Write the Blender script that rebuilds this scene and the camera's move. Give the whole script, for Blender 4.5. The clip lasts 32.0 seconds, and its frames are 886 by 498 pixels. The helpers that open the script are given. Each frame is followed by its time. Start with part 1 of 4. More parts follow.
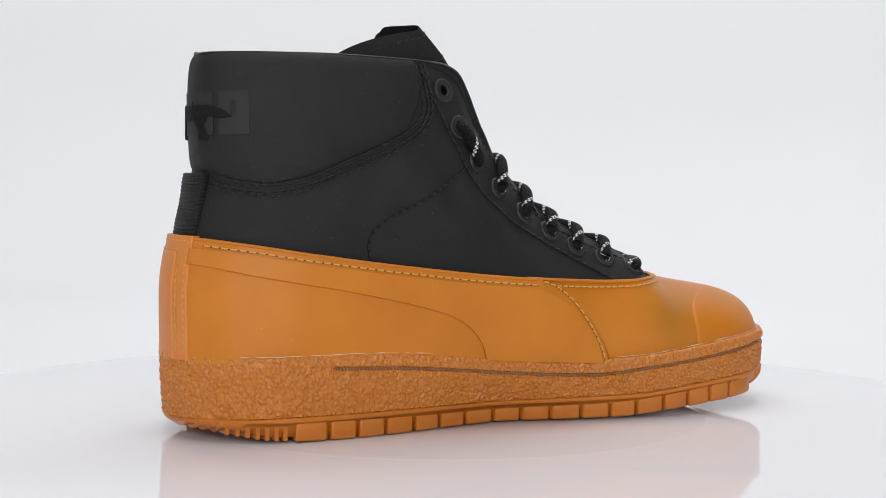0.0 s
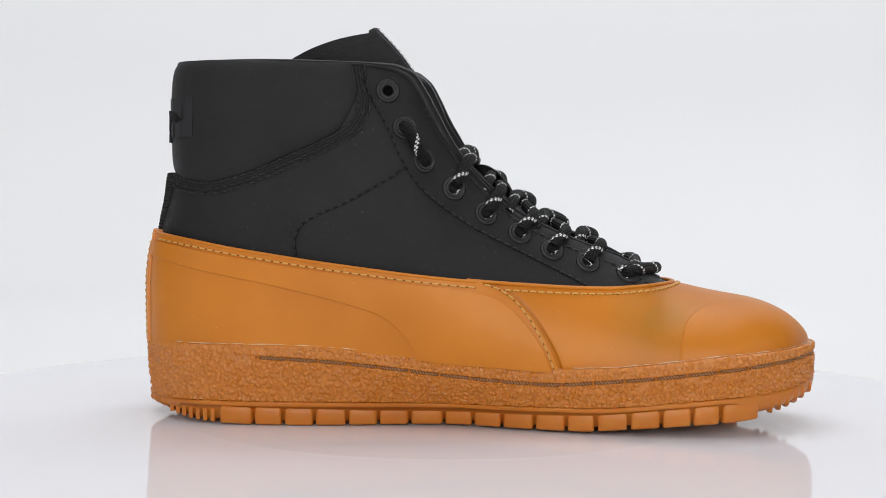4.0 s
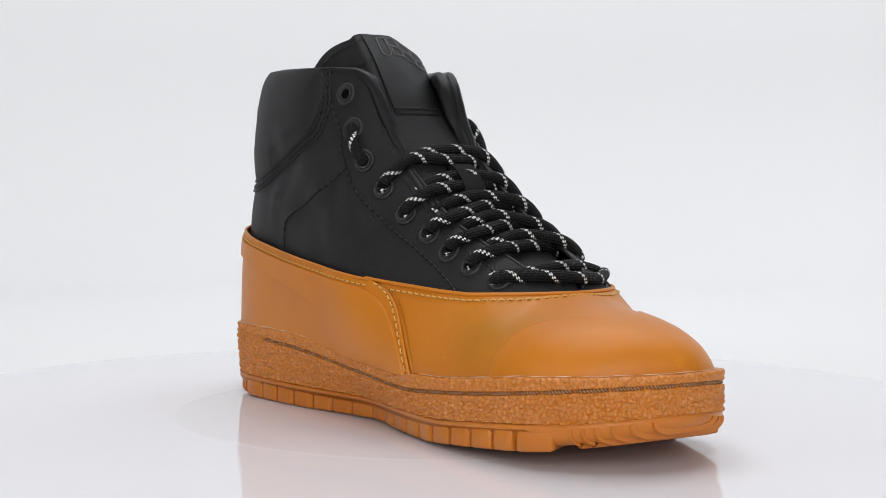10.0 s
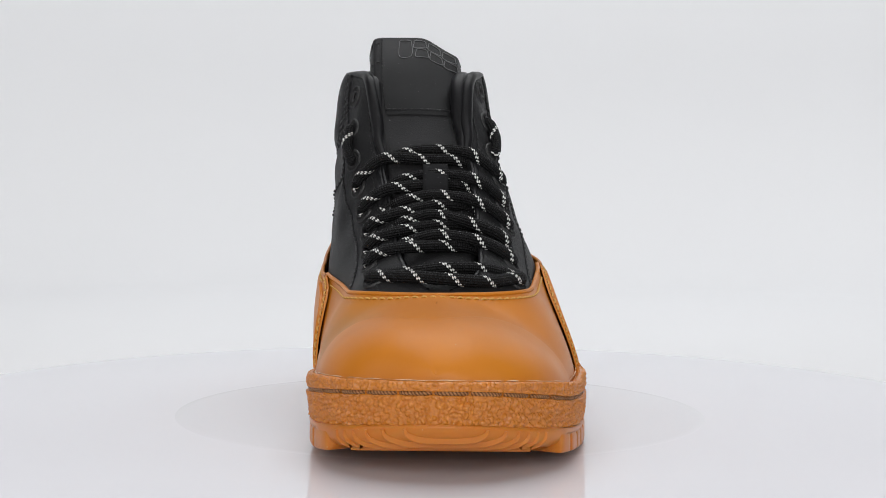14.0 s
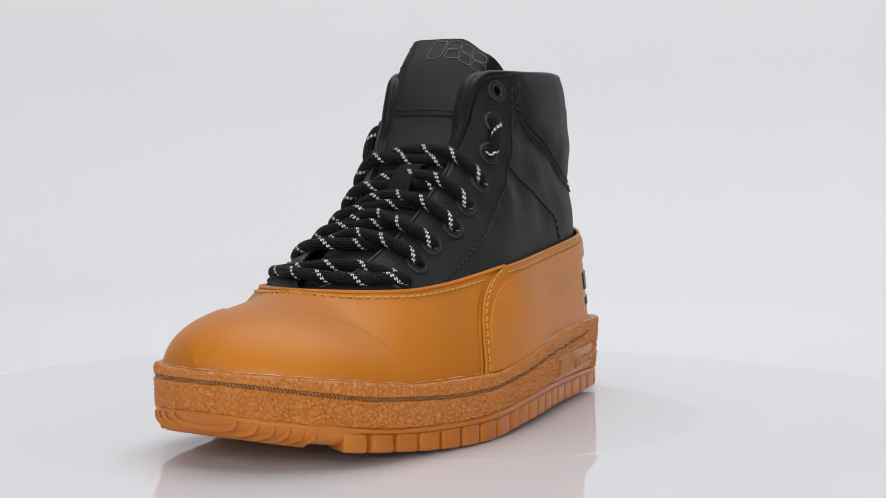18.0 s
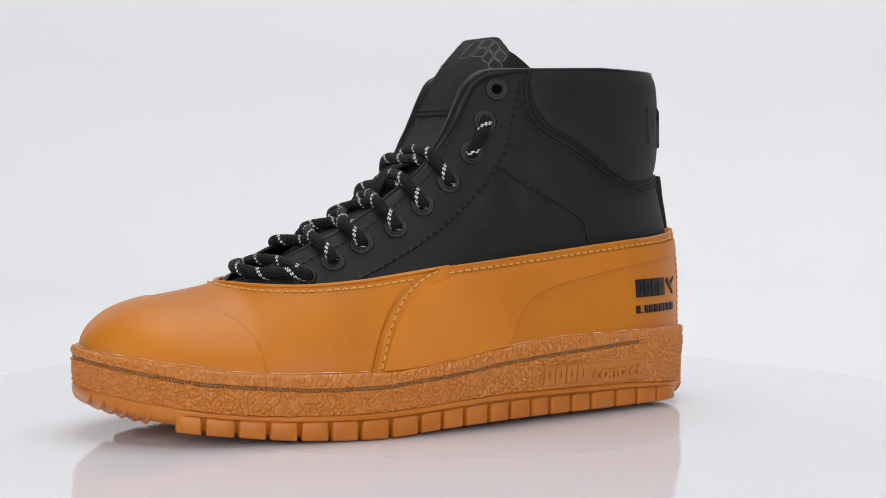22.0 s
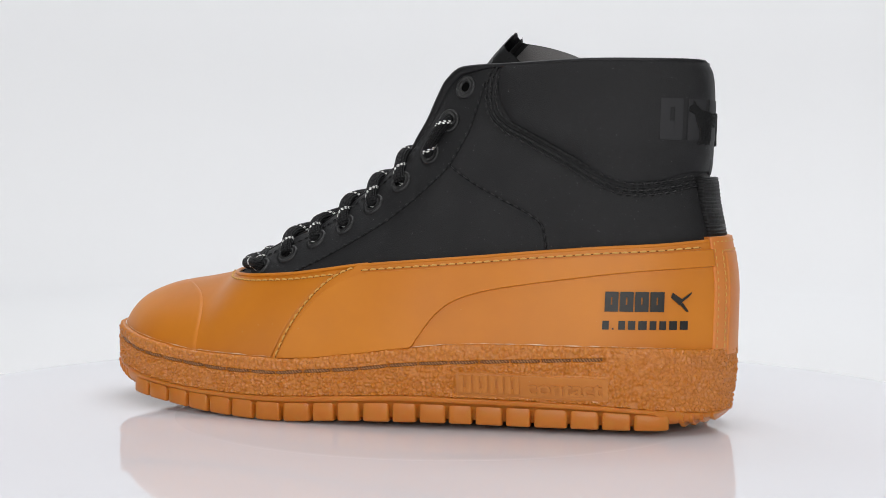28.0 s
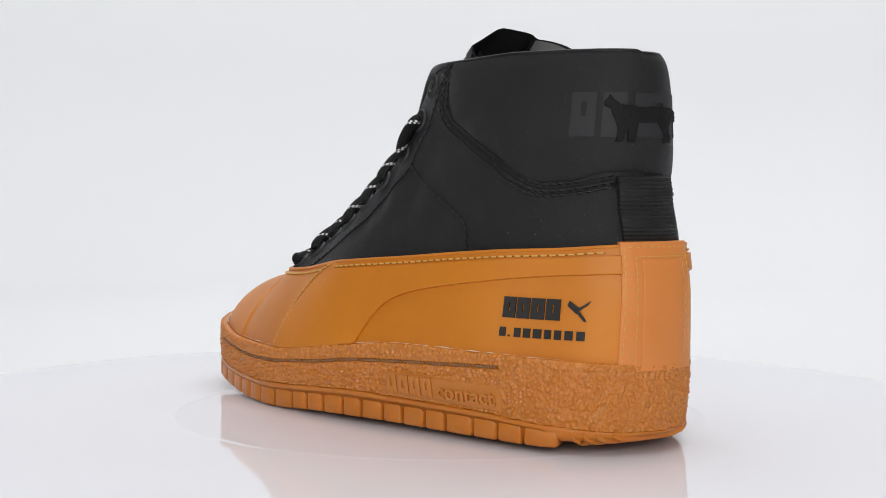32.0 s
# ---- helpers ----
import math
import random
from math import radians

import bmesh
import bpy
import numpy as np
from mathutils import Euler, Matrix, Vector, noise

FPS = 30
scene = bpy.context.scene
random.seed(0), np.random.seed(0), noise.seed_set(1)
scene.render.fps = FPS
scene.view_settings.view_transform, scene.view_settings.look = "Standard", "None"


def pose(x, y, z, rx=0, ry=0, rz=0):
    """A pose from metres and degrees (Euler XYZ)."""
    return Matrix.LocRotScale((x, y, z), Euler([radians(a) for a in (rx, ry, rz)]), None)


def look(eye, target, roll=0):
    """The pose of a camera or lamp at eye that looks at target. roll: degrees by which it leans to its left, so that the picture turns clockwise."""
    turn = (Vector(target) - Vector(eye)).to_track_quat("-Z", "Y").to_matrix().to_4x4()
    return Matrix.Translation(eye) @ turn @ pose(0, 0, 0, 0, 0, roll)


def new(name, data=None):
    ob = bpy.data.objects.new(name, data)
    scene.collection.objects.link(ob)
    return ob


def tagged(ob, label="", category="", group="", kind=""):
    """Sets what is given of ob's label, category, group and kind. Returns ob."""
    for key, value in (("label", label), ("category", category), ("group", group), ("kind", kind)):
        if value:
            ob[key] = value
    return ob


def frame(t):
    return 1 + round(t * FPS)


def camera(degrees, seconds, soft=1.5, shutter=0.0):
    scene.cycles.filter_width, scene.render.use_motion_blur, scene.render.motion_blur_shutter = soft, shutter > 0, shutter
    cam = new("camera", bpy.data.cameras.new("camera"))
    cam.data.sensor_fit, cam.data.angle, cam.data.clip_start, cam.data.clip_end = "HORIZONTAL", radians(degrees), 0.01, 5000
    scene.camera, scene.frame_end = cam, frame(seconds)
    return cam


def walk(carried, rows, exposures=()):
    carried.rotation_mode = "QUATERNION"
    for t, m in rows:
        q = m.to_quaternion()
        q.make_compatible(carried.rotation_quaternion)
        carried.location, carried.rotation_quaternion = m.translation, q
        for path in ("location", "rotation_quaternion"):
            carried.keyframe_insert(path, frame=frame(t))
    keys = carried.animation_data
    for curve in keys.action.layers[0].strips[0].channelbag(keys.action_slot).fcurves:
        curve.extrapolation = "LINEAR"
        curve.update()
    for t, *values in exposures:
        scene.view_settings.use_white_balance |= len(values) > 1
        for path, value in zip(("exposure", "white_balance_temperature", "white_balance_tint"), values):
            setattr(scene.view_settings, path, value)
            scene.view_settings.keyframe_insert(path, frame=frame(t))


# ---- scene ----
# A high-top shoe turns on a white disc before a camera that stands still.
EYE = (0.0008, -0.700, 0.1116)
cam = camera(32.78, 32.0, 0.45)
CAM = look(EYE, (EYE[0], EYE[1] + math.cos(0.0508), EYE[2] - math.sin(0.0508)), 0.438)
walk(cam, [(0.0, CAM), (32.0, CAM)], [(0.0, .11), (9.0, .11), (13.0, .08), (14.0, .0), (18.0, -.05), (20.0, -.02), (22.0, .07), (24.0, .08), (26.0, .08), (28.0, .09), (32.0, .11)])

TURN, FRONT = -8.1155, 14.2      # degrees a second; the second at which the toe points at the camera


def turned(t):
    return pose(0, 0, 0, 0, 0, TURN * (t - FRONT) - 90)


# ---- world and lights: soft lamps out of view, round a white sweep and dark walls ----
world = bpy.data.worlds.new("world")
scene.world = world
world.use_nodes = True
world.node_tree.nodes["Background"].inputs["Color"].default_value = (0.97, 0.98, 1.0, 1)
world.node_tree.nodes["Background"].inputs["Strength"].default_value = 0.1


def softbox(name, eye, target, w, h, power, colour=(1, 1, 1)):
    lamp = bpy.data.lights.new(name, "AREA")
    lamp.shape, lamp.size, lamp.size_y, lamp.energy, lamp.color = "RECTANGLE", w, h, power, colour
    ob = new(name, lamp)
    ob.matrix_world = look(eye, target)
    return ob


softbox("softbox_overhead", (0.0, 0.05, 1.22), (0, 0.05, 0), 1.25, 1.25, 9.9, (0.98, 0.988, 1.0))
softbox("softbox_west", (-0.86, -0.55, 0.42), (0, 0, 0.10), 0.55, 0.7, 1.55, (1.0, 0.99, 0.97))
softbox("softbox_east", (0.86, -0.55, 0.42), (0, 0, 0.10), 0.55, 0.7, 1.2, (1.0, 0.99, 0.97))
# unseen fill lamp, added to brighten whatever side faces the camera
softbox("fill_front", (0.0, -1.02, 0.34), (0, 0, 0.09), 1.0, 0.5, 5.3, (1.0, 0.99, 0.97))
# unseen lamp, added to brighten the backdrop paper
softbox("fill_backdrop", (0.25, 0.50, 1.20), (0.25, 1.15, 0.35), 1.2, 0.35, 4.3, (0.955, 0.98, 1.0))
scene.view_settings.exposure = 0.0


# ---- materials ----
def material(name, colour, rough=0.5, metal=0.0, spec=0.5):
    m = bpy.data.materials.new(name)
    m.use_nodes = True
    b = m.node_tree.nodes["Principled BSDF"]
    b.inputs["Base Color"].default_value = (*colour, 1)
    b.inputs["Roughness"].default_value = rough
    b.inputs["Metallic"].default_value = metal
    b.inputs["Specular IOR Level"].default_value = spec
    return m


def node(m, kind, **values):
    n = m.node_tree.nodes.new(kind)
    for key, value in values.items():
        if key in n.inputs:
            n.inputs[key].default_value = value
    return n


def link(m, a, b):
    m.node_tree.links.new(a, b)


def principled(m):
    return m.node_tree.nodes["Principled BSDF"]


def coords(m):
    return node(m, "ShaderNodeTexCoord").outputs["Object"]


def bump(m, height, strength, distance=0.001):
    b = node(m, "ShaderNodeBump", Strength=strength, Distance=distance)
    link(m, height, b.inputs["Height"])
    link(m, b.outputs["Normal"], principled(m).inputs["Normal"])
    return b


def ramp(m, fac, *stops):
    r = node(m, "ShaderNodeValToRGB")
    e = r.color_ramp.elements
    while len(e) < len(stops):
        e.new(0.5)
    for el, (p, c) in zip(e, stops):
        el.position, el.color = p, (*c, 1) if isinstance(c, tuple) else (c, c, c, 1)
    link(m, fac, r.inputs["Fac"])
    return r.outputs["Color"]


def mixed(m, fac, a, b):
    """A colour mix; fac, a and b are sockets or values."""
    n = node(m, "ShaderNodeMix")
    n.data_type = "RGBA"
    for s, v in ((n.inputs[0], fac), (n.inputs[6], a), (n.inputs[7], b)):
        if isinstance(v, bpy.types.NodeSocket):
            link(m, v, s)
        else:
            s.default_value = (*v, 1) if isinstance(v, tuple) else v
    return n.outputs[2]


def math_node(m, op, a, b=0.0, c=0.0):
    n = node(m, "ShaderNodeMath")
    n.operation = op
    for s, v in zip(n.inputs, (a, b, c)):
        if isinstance(v, bpy.types.NodeSocket):
            link(m, v, s)
        else:
            s.default_value = v
    return n.outputs[0]


def textured(m, kind, scale, vector=None, **values):
    n = node(m, kind, Scale=scale, **values)
    link(m, vector if vector is not None else coords(m), n.inputs["Vector"])
    return n


def lint(m, colour, speck=(0.12, 0.12, 0.12), scale=170, size=.045, few=.82):
    """Dust: a few pale specks over the colour socket or value."""
    v = textured(m, "ShaderNodeTexVoronoi", scale)
    near = math_node(m, "LESS_THAN", v.outputs["Distance"], size)
    sep = node(m, "ShaderNodeSeparateColor")
    link(m, v.outputs["Color"], sep.inputs[0])
    some = math_node(m, "GREATER_THAN", sep.outputs[0], few)
    return mixed(m, math_node(m, "MULTIPLY", near, some), colour, speck)


def rubber_material(name, dark, light, rough=.36, stain=False):
    m = material(name, light, rough, 0, .36)
    col = ramp(m, textured(m, "ShaderNodeTexNoise", 22, Detail=5.0).outputs["Fac"], (.35, dark), (.68, light))
    if stain:
        c = coords(m)
        far = node(m, "ShaderNodeVectorMath")
        far.operation = "DISTANCE"
        link(m, c, far.inputs[0])
        far.inputs[1].default_value = (.102, -.040, .046)
        wob = math_node(m, "MULTIPLY_ADD", textured(m, "ShaderNodeTexNoise", 70, Detail=3.0).outputs["Fac"], .030, far.outputs["Value"])
        col = mixed(m, ramp(m, wob, (.020, .48), (.044, 0.0)), col, (.30, .150, .018))
    link(m, lint(m, col, (.62, .45, .24), 260, .05, .86), principled(m).inputs["Base Color"])
    r = textured(m, "ShaderNodeTexNoise", 60, Detail=4.0)
    link(m, math_node(m, "MULTIPLY_ADD", r.outputs["Fac"], .14, rough - .07), principled(m).inputs["Roughness"])
    bump(m, textured(m, "ShaderNodeTexNoise", 1300, Detail=2.0).outputs["Fac"], .12, .0002)
    return m


rubber = rubber_material("ochre_rubber", (.50, .158, .0070), (.58, .193, .0105), .42)
rubber_vamp = rubber_material("ochre_rubber_vamp", (.50, .158, .0070), (.58, .193, .0105), .42, True)
rubber_pale = rubber_material("pale_orange_rubber", (.58, .190, .032), (.66, .235, .055), .44)
principled(rubber_pale).inputs["Subsurface Weight"].default_value = .25
principled(rubber_pale).inputs["Subsurface Radius"].default_value = (.004, .0015, .0006)


def crepe_material(name, rough_relief):
    m = material(name, (.44, .185, .05), .24, 0, .55)
    bend = textured(m, "ShaderNodeTexNoise", 300, Detail=1.0)
    c = coords(m)
    warp = node(m, "ShaderNodeVectorMath")
    warp.operation = "MULTIPLY_ADD"
    link(m, bend.outputs["Color"], warp.inputs[0])
    warp.inputs[1].default_value = (.0022, .0022, .0022)
    link(m, c, warp.inputs[2])
    cell = node(m, "ShaderNodeTexNoise", Scale=900, Detail=2.0)
    link(m, warp.outputs[0], cell.inputs["Vector"])
    n1 = cell.outputs["Fac"]
    n2 = textured(m, "ShaderNodeTexNoise", 45, Detail=4.0)
    col = ramp(m, n1, (.30, (.44, .142, .013)), (.60, (.55, .188, .021)), (.85, (.68, .258, .040)))
    col = mixed(m, ramp(m, n2.outputs["Fac"], (.35, 0.0), (.7, .30)), col, (.49, .155, .016))
    link(m, lint(m, col, (.76, .55, .30), 330, .05, .86), principled(m).inputs["Base Color"])
    bump(m, n1, rough_relief, .0004)
    principled(m).inputs["Subsurface Weight"].default_value = .06
    principled(m).inputs["Subsurface Radius"].default_value = (.004, .0014, .0005)
    return m


crepe = crepe_material("crepe_rubber", .4)
crepe_plain = rubber_material("plain_crepe", (.47, .160, .024), (.54, .195, .034), .36)
gum = rubber_material("gum_rubber", (.49, .150, .014), (.57, .192, .025), .34)
principled(gum).inputs["Subsurface Weight"].default_value = .3
principled(gum).inputs["Subsurface Radius"].default_value = (.006, .002, .0007)


def cloth(name, colour, rough, scale, strength, spec=.2, dust=True, sheen=.0, ribs=False):
    m = material(name, colour, rough, 0, spec)
    base = ramp(m, textured(m, "ShaderNodeTexNoise", 18, Detail=4.0).outputs["Fac"], (.3, tuple(c * .8 for c in colour)), (.7, tuple(c * 1.2 for c in colour)))
    if dust:
        base = lint(m, lint(m, base, (.10, .10, .105), 620, .10, .50), (.16, .16, .165), 330, .058, .42)
    link(m, base, principled(m).inputs["Base Color"])
    c = coords(m)
    fine = textured(m, "ShaderNodeTexNoise", scale * 2.2, c, Detail=2.0).outputs["Fac"]
    if ribs:
        w = textured(m, "ShaderNodeTexWave", scale, c, Distortion=1.0, Detail=1.0)
        w.bands_direction = "Z"
        fine = math_node(m, "ADD", w.outputs["Fac"], math_node(m, "MULTIPLY", fine, .8))
    h = math_node(m, "ADD", fine, math_node(m, "MULTIPLY", textured(m, "ShaderNodeTexNoise", 35, c, Detail=1.0).outputs["Fac"], .9))
    bump(m, h, strength, .0004)
    principled(m).inputs["Sheen Weight"].default_value = sheen
    return m


fabric = cloth("black_nylon", (.0138, .0138, .0148), .52, 1150, .62, .20)
lining = cloth("black_lining", (.012, .012, .013), .8, 300, .3, .1)
leather = material("black_leather", (.0075, .0075, .0085), .36, 0, .24)
bump(leather, textured(leather, "ShaderNodeTexVoronoi", 900).outputs["Distance"], .15, .0002)
webbing = cloth("black_webbing", (.009, .009, .0095), .6, 210, .9, .3, False, 0.0, True)
satin = cloth("black_satin", (.0060, .0060, .0066), .42, 1500, .3, .22, True)
hem = cloth("grey_hem", (.17, .165, .165), .8, 600, .8, .15, False)
thread = material("black_thread", (.0040, .0040, .0045), .36, 0, .4)
thread_ring = cloth("black_embroidery", (.0045, .0045, .005), .38, 300, .5, .5, False)
glue = material("dried_glue", (.70, .50, .33), .45, 0, .4)
# dark brown that paints the shade in the gaps between stitches
stitch_shade = material("stitch_shade", (.17, .055, .006), .7, 0, .2)
# near-black colour that paints the shade inside an eyelet
hole_black = material("eyelet_shade", (.002, .002, .002), .9, 0, .05)
tan_thread = material("tan_thread", (.60, .33, .075), .6)
rope = material("brown_rope", (.30, .17, .08), .75)
twist = node(rope, "ShaderNodeMapping", Scale=(1.0, .26, 1.0))
link(rope, node(rope, "ShaderNodeTexCoord").outputs["UV"], twist.inputs["Vector"])
w_ = textured(rope, "ShaderNodeTexWave", 4.8, twist.outputs["Vector"])
w_.bands_direction = "DIAGONAL"
link(rope, ramp(rope, w_.outputs["Fac"], (.2, (.15, .055, .015)), (.7, (.42, .205, .080))), principled(rope).inputs["Base Color"])
bump(rope, w_.outputs["Fac"], .8, .0004)
patch_yarn = cloth("black_patch_yarn", (.0075, .0075, .008), .6, 300, .8, .15, False)
mark_grey = material("grey_yarn", (.17, .17, .175), .6, 0, .2)
grey_print = material("grey_print", (.022, .022, .024), .6, 0, .25)
black_print = material("black_print", (.012, .011, .010), .38, 0, .35)
acrylic = material("white_acrylic", (.768, .765, .812), .04, 0, .26)
base_grey = material("grey_acrylic", (.728, .725, .768), .04, 0, .26)
for m_, low_ in ((acrylic, .015), (base_grey, .015)):
    n_ = textured(m_, "ShaderNodeTexNoise", 9, Detail=5.0)
    link(m_, math_node(m_, "MULTIPLY_ADD", n_.outputs["Fac"], .05, low_), principled(m_).inputs["Roughness"])
paper = material("white_paper", (.805, .807, .818), .9, 0, .2)
bump(paper, textured(paper, "ShaderNodeTexNoise", 500, Detail=2.0).outputs["Fac"], .05, .0005)


# for the unseen wall and ceiling, dark so that little light bounces back
dim_surround = cloth("grey_surround", (.10, .10, .105), .9, 60, .4, .1, False)


def lace_material():
    """Braided black cord with white flecks that wind round it; u runs along it in centimetres, v round it."""
    m = material("lace_cord", (.007, .007, .0075), .6, 0, .16)
    uv = node(m, "ShaderNodeTexCoord").outputs["UV"]
    sep = node(m, "ShaderNodeSeparateXYZ")
    link(m, uv, sep.inputs[0])
    u, v = sep.outputs[0], sep.outputs[1]

    def saw(a, b, c=0.0):
        return math_node(m, "FRACT", math_node(m, "ADD", math_node(m, "MULTIPLY_ADD", u, a, math_node(m, "MULTIPLY", v, b)), c))
    flecks = None
    for c, d in ((0.0, 0.0), (.07, .5)):
        band = math_node(m, "LESS_THAN", saw(.68, 1.0, c), .068)
        dash = math_node(m, "LESS_THAN", saw(6.2, -2.0, d), .52)
        f = math_node(m, "MULTIPLY", band, dash)
        flecks = f if flecks is None else math_node(m, "MAXIMUM", flecks, f)
    link(m, mixed(m, flecks, (.0078, .0078, .0084), (.88, .88, .86)), principled(m).inputs["Base Color"])
    s1 = math_node(m, "SINE", math_node(m, "MULTIPLY", saw(5.2, 7.0), 6.2832))
    s2 = math_node(m, "SINE", math_node(m, "MULTIPLY", saw(5.2, -7.0), 6.2832))
    bump(m, math_node(m, "MULTIPLY", s1, s2), .9, .0004)
    return m


lace = lace_material()


# ---- small mesh kit ----
def part(name, bm, mat, parent=None, label="", smooth=True):
    me = bpy.data.meshes.new(name)
    bm.to_mesh(me)
    bm.free()
    return finish(name, me, mat, parent, label, smooth)


def finish(name, me, mat, parent=None, label="", smooth=True):
    if smooth:
        me.polygons.foreach_set("use_smooth", [True] * len(me.polygons))
    me.materials.append(mat)
    ob = new(name, me)
    if parent is not None:
        ob.parent = parent
    if label:
        tagged(ob, label)
    return ob


def sheet(name, P, mat, parent=None, label="", ring=False, caps=False, flip=False, uv=None):
    """A grid of points P[i, j] as one mesh; ring closes it along i, caps closes the two ends of j."""
    n, m = P.shape[:2]
    verts = P.reshape(-1, 3)
    i, j = np.meshgrid(np.arange(n if ring else n - 1), np.arange(m - 1), indexing="ij")
    k = (i + 1) % n
    quads = np.stack([i * m + j, k * m + j, k * m + j + 1, i * m + j + 1], -1).reshape(-1, 4)
    if flip:
        quads = quads[:, ::-1]
    faces = quads.tolist()
    if caps:
        faces += [[a * m for a in range(n)][::1 if flip else -1], [a * m + m - 1 for a in range(n)][::-1 if flip else 1]]
    me = bpy.data.meshes.new(name)
    me.from_pydata(verts.tolist(), [], faces)
    if uv is not None:
        layer = me.uv_layers.new(name="UVMap")
        idx = np.zeros(len(me.loops), dtype=np.int32)
        me.loops.foreach_get("vertex_index", idx)
        layer.data.foreach_set("uv", uv.reshape(-1, 2)[idx].ravel().astype(np.float32))
    me.validate()
    return finish(name, me, mat, parent, label)


def curve(*knots):
    """A smooth curve y(x) through knots (x, y), without overshoot."""
    k = np.array(knots, float)
    x, y = k[:, 0], k[:, 1]
    h = np.diff(x)
    d = np.diff(y) / h
    s = np.zeros(len(x))
    s[0], s[-1] = d[0], d[-1]
    for i in range(1, len(x) - 1):
        if d[i - 1] * d[i] > 0:
            a, b = 2 * h[i] + h[i - 1], h[i] + 2 * h[i - 1]
            s[i] = (a + b) / (a / d[i - 1] + b / d[i])

    def at(q):
        q = np.clip(np.asarray(q, float), x[0], x[-1])
        i = np.clip(np.searchsorted(x, q) - 1, 0, len(x) - 2)
        t = (q - x[i]) / h[i]
        return ((1 + 2 * t) * (1 - t) ** 2 * y[i] + t * (1 - t) ** 2 * h[i] * s[i]
                + t * t * (3 - 2 * t) * y[i + 1] + t * t * (t - 1) * h[i] * s[i + 1])
    return at


def spline(points, n, closed=False):
    """n points evenly spaced along a Catmull-Rom curve through the given points (any dimension)."""
    p = np.array(points, float)
    q = np.vstack([p[-1], p, p[:2]]) if closed else np.vstack([2 * p[0] - p[1], p, 2 * p[-1] - p[-2]])
    t = np.linspace(0, 1, 24, endpoint=False)[:, None]
    out = []
    for a, b, c, d in zip(q, q[1:], q[2:], q[3:]):
        out.append(0.5 * (2 * b + (c - a) * t + (2 * a - 5 * b + 4 * c - d) * t ** 2 + (3 * b - a - 3 * c + d) * t ** 3))
    out = np.vstack(out + [p[:1] if closed else p[-1:]])
    s = np.r_[0, np.cumsum(np.linalg.norm(np.diff(out, axis=0), axis=1))]
    at = np.linspace(0, s[-1], n + 1)[:-1] if closed else np.linspace(0, s[-1], n)
    return np.stack([np.interp(at, s, out[:, k]) for k in range(p.shape[1])], 1)


def smoothstep(a, b, x):
    t = np.clip((np.asarray(x, float) - a) / (b - a), 0, 1)
    return t * t * (3 - 2 * t)


def thing(name, label, category):
    ob = new(name)
    tagged(ob, label, category)
    return ob


# ---- the studio: backdrop, table, disc ----
def build_studio():
    R, c = 1.15, .25
    rows = [(0.0, -.0100)] + [(R - c + c * math.sin(a), -.0100 + c - c * math.cos(a)) for a in np.linspace(0, math.pi / 2, 14)] + [(R, 1.3)]
    turns = np.linspace(math.radians(28), math.radians(152), 64)
    P = np.array([[(r * math.cos(b), r * math.sin(b), z) for r, z in rows] for b in turns])
    tagged(sheet("backdrop", P, paper), "seamless white paper backdrop sweeping up from the table", "backdrop", kind="structure")
    turns = np.linspace(math.radians(151), math.radians(389), 96)
    P = np.array([[(r * math.cos(b), r * math.sin(b), -.0102) for r in (.001, .5, 1.18)] for b in turns])
    tagged(sheet("table", P, paper), "white paper covered table top", "table", kind="structure")
    # added wall, never in view: it holds light back from the shoe's sides
    P = np.array([[(r * math.cos(b), r * math.sin(b), z) for r, z in ((1.16, -.02), (1.16, .6), (1.16, 1.31), (1.20, 1.31), (1.20, -.02), (1.16, -.02))] for b in turns])
    tagged(sheet("wall_unseen", P, dim_surround), "unseen dark grey wall, added to keep bounced light off the sides", "wall", kind="structure")
    turns = np.linspace(0, 2 * math.pi, 96, endpoint=False)
    # added ceiling, never in view, dark for the same purpose
    ceil = np.array([[(r * math.cos(b), r * math.sin(b), 1.3) for r in (1.2, 0.001)] for b in turns])
    tagged(sheet("ceiling", ceil, dim_surround, ring=True), "unseen dark grey ceiling, added to cut bounced light", "ceiling", kind="structure")
    # the disc, a rounded slab
    prof = [(0.0005, 0.0), (0.1, 0.0), (0.2630, 0.0), (0.2652, 0.0), (0.2655, 0.0), (0.2667, -0.0004), (0.2672, -0.0015), (0.2672, -0.0085), (0.2665, -0.0095), (0.0005, -0.0095)]
    P = np.array([[(r * math.cos(b), r * math.sin(b), z) for r, z in prof] for b in np.linspace(0, 2 * math.pi, 180, endpoint=False)])
    disc = thing("turntable", "round glossy white acrylic turntable disc", "turntable")
    sheet("disc", P, acrylic, disc, ring=True, flip=True)
    # thin greyer round laid on top, added for the base showing through the disc
    prof = [(0.0005, .00012), (0.08, .00012), (0.1180, .00012), (0.1208, .00010), (0.1222, .00001)]
    P = np.array([[(r * math.cos(b), r * math.sin(b), z) for r, z in prof] for b in np.linspace(0, 2 * math.pi, 160, endpoint=False)])
    sheet("base_showing", P, base_grey, disc, "slightly greyer round standing for the turntable base seen through", ring=True, flip=True)
    return disc


turntable = build_studio()

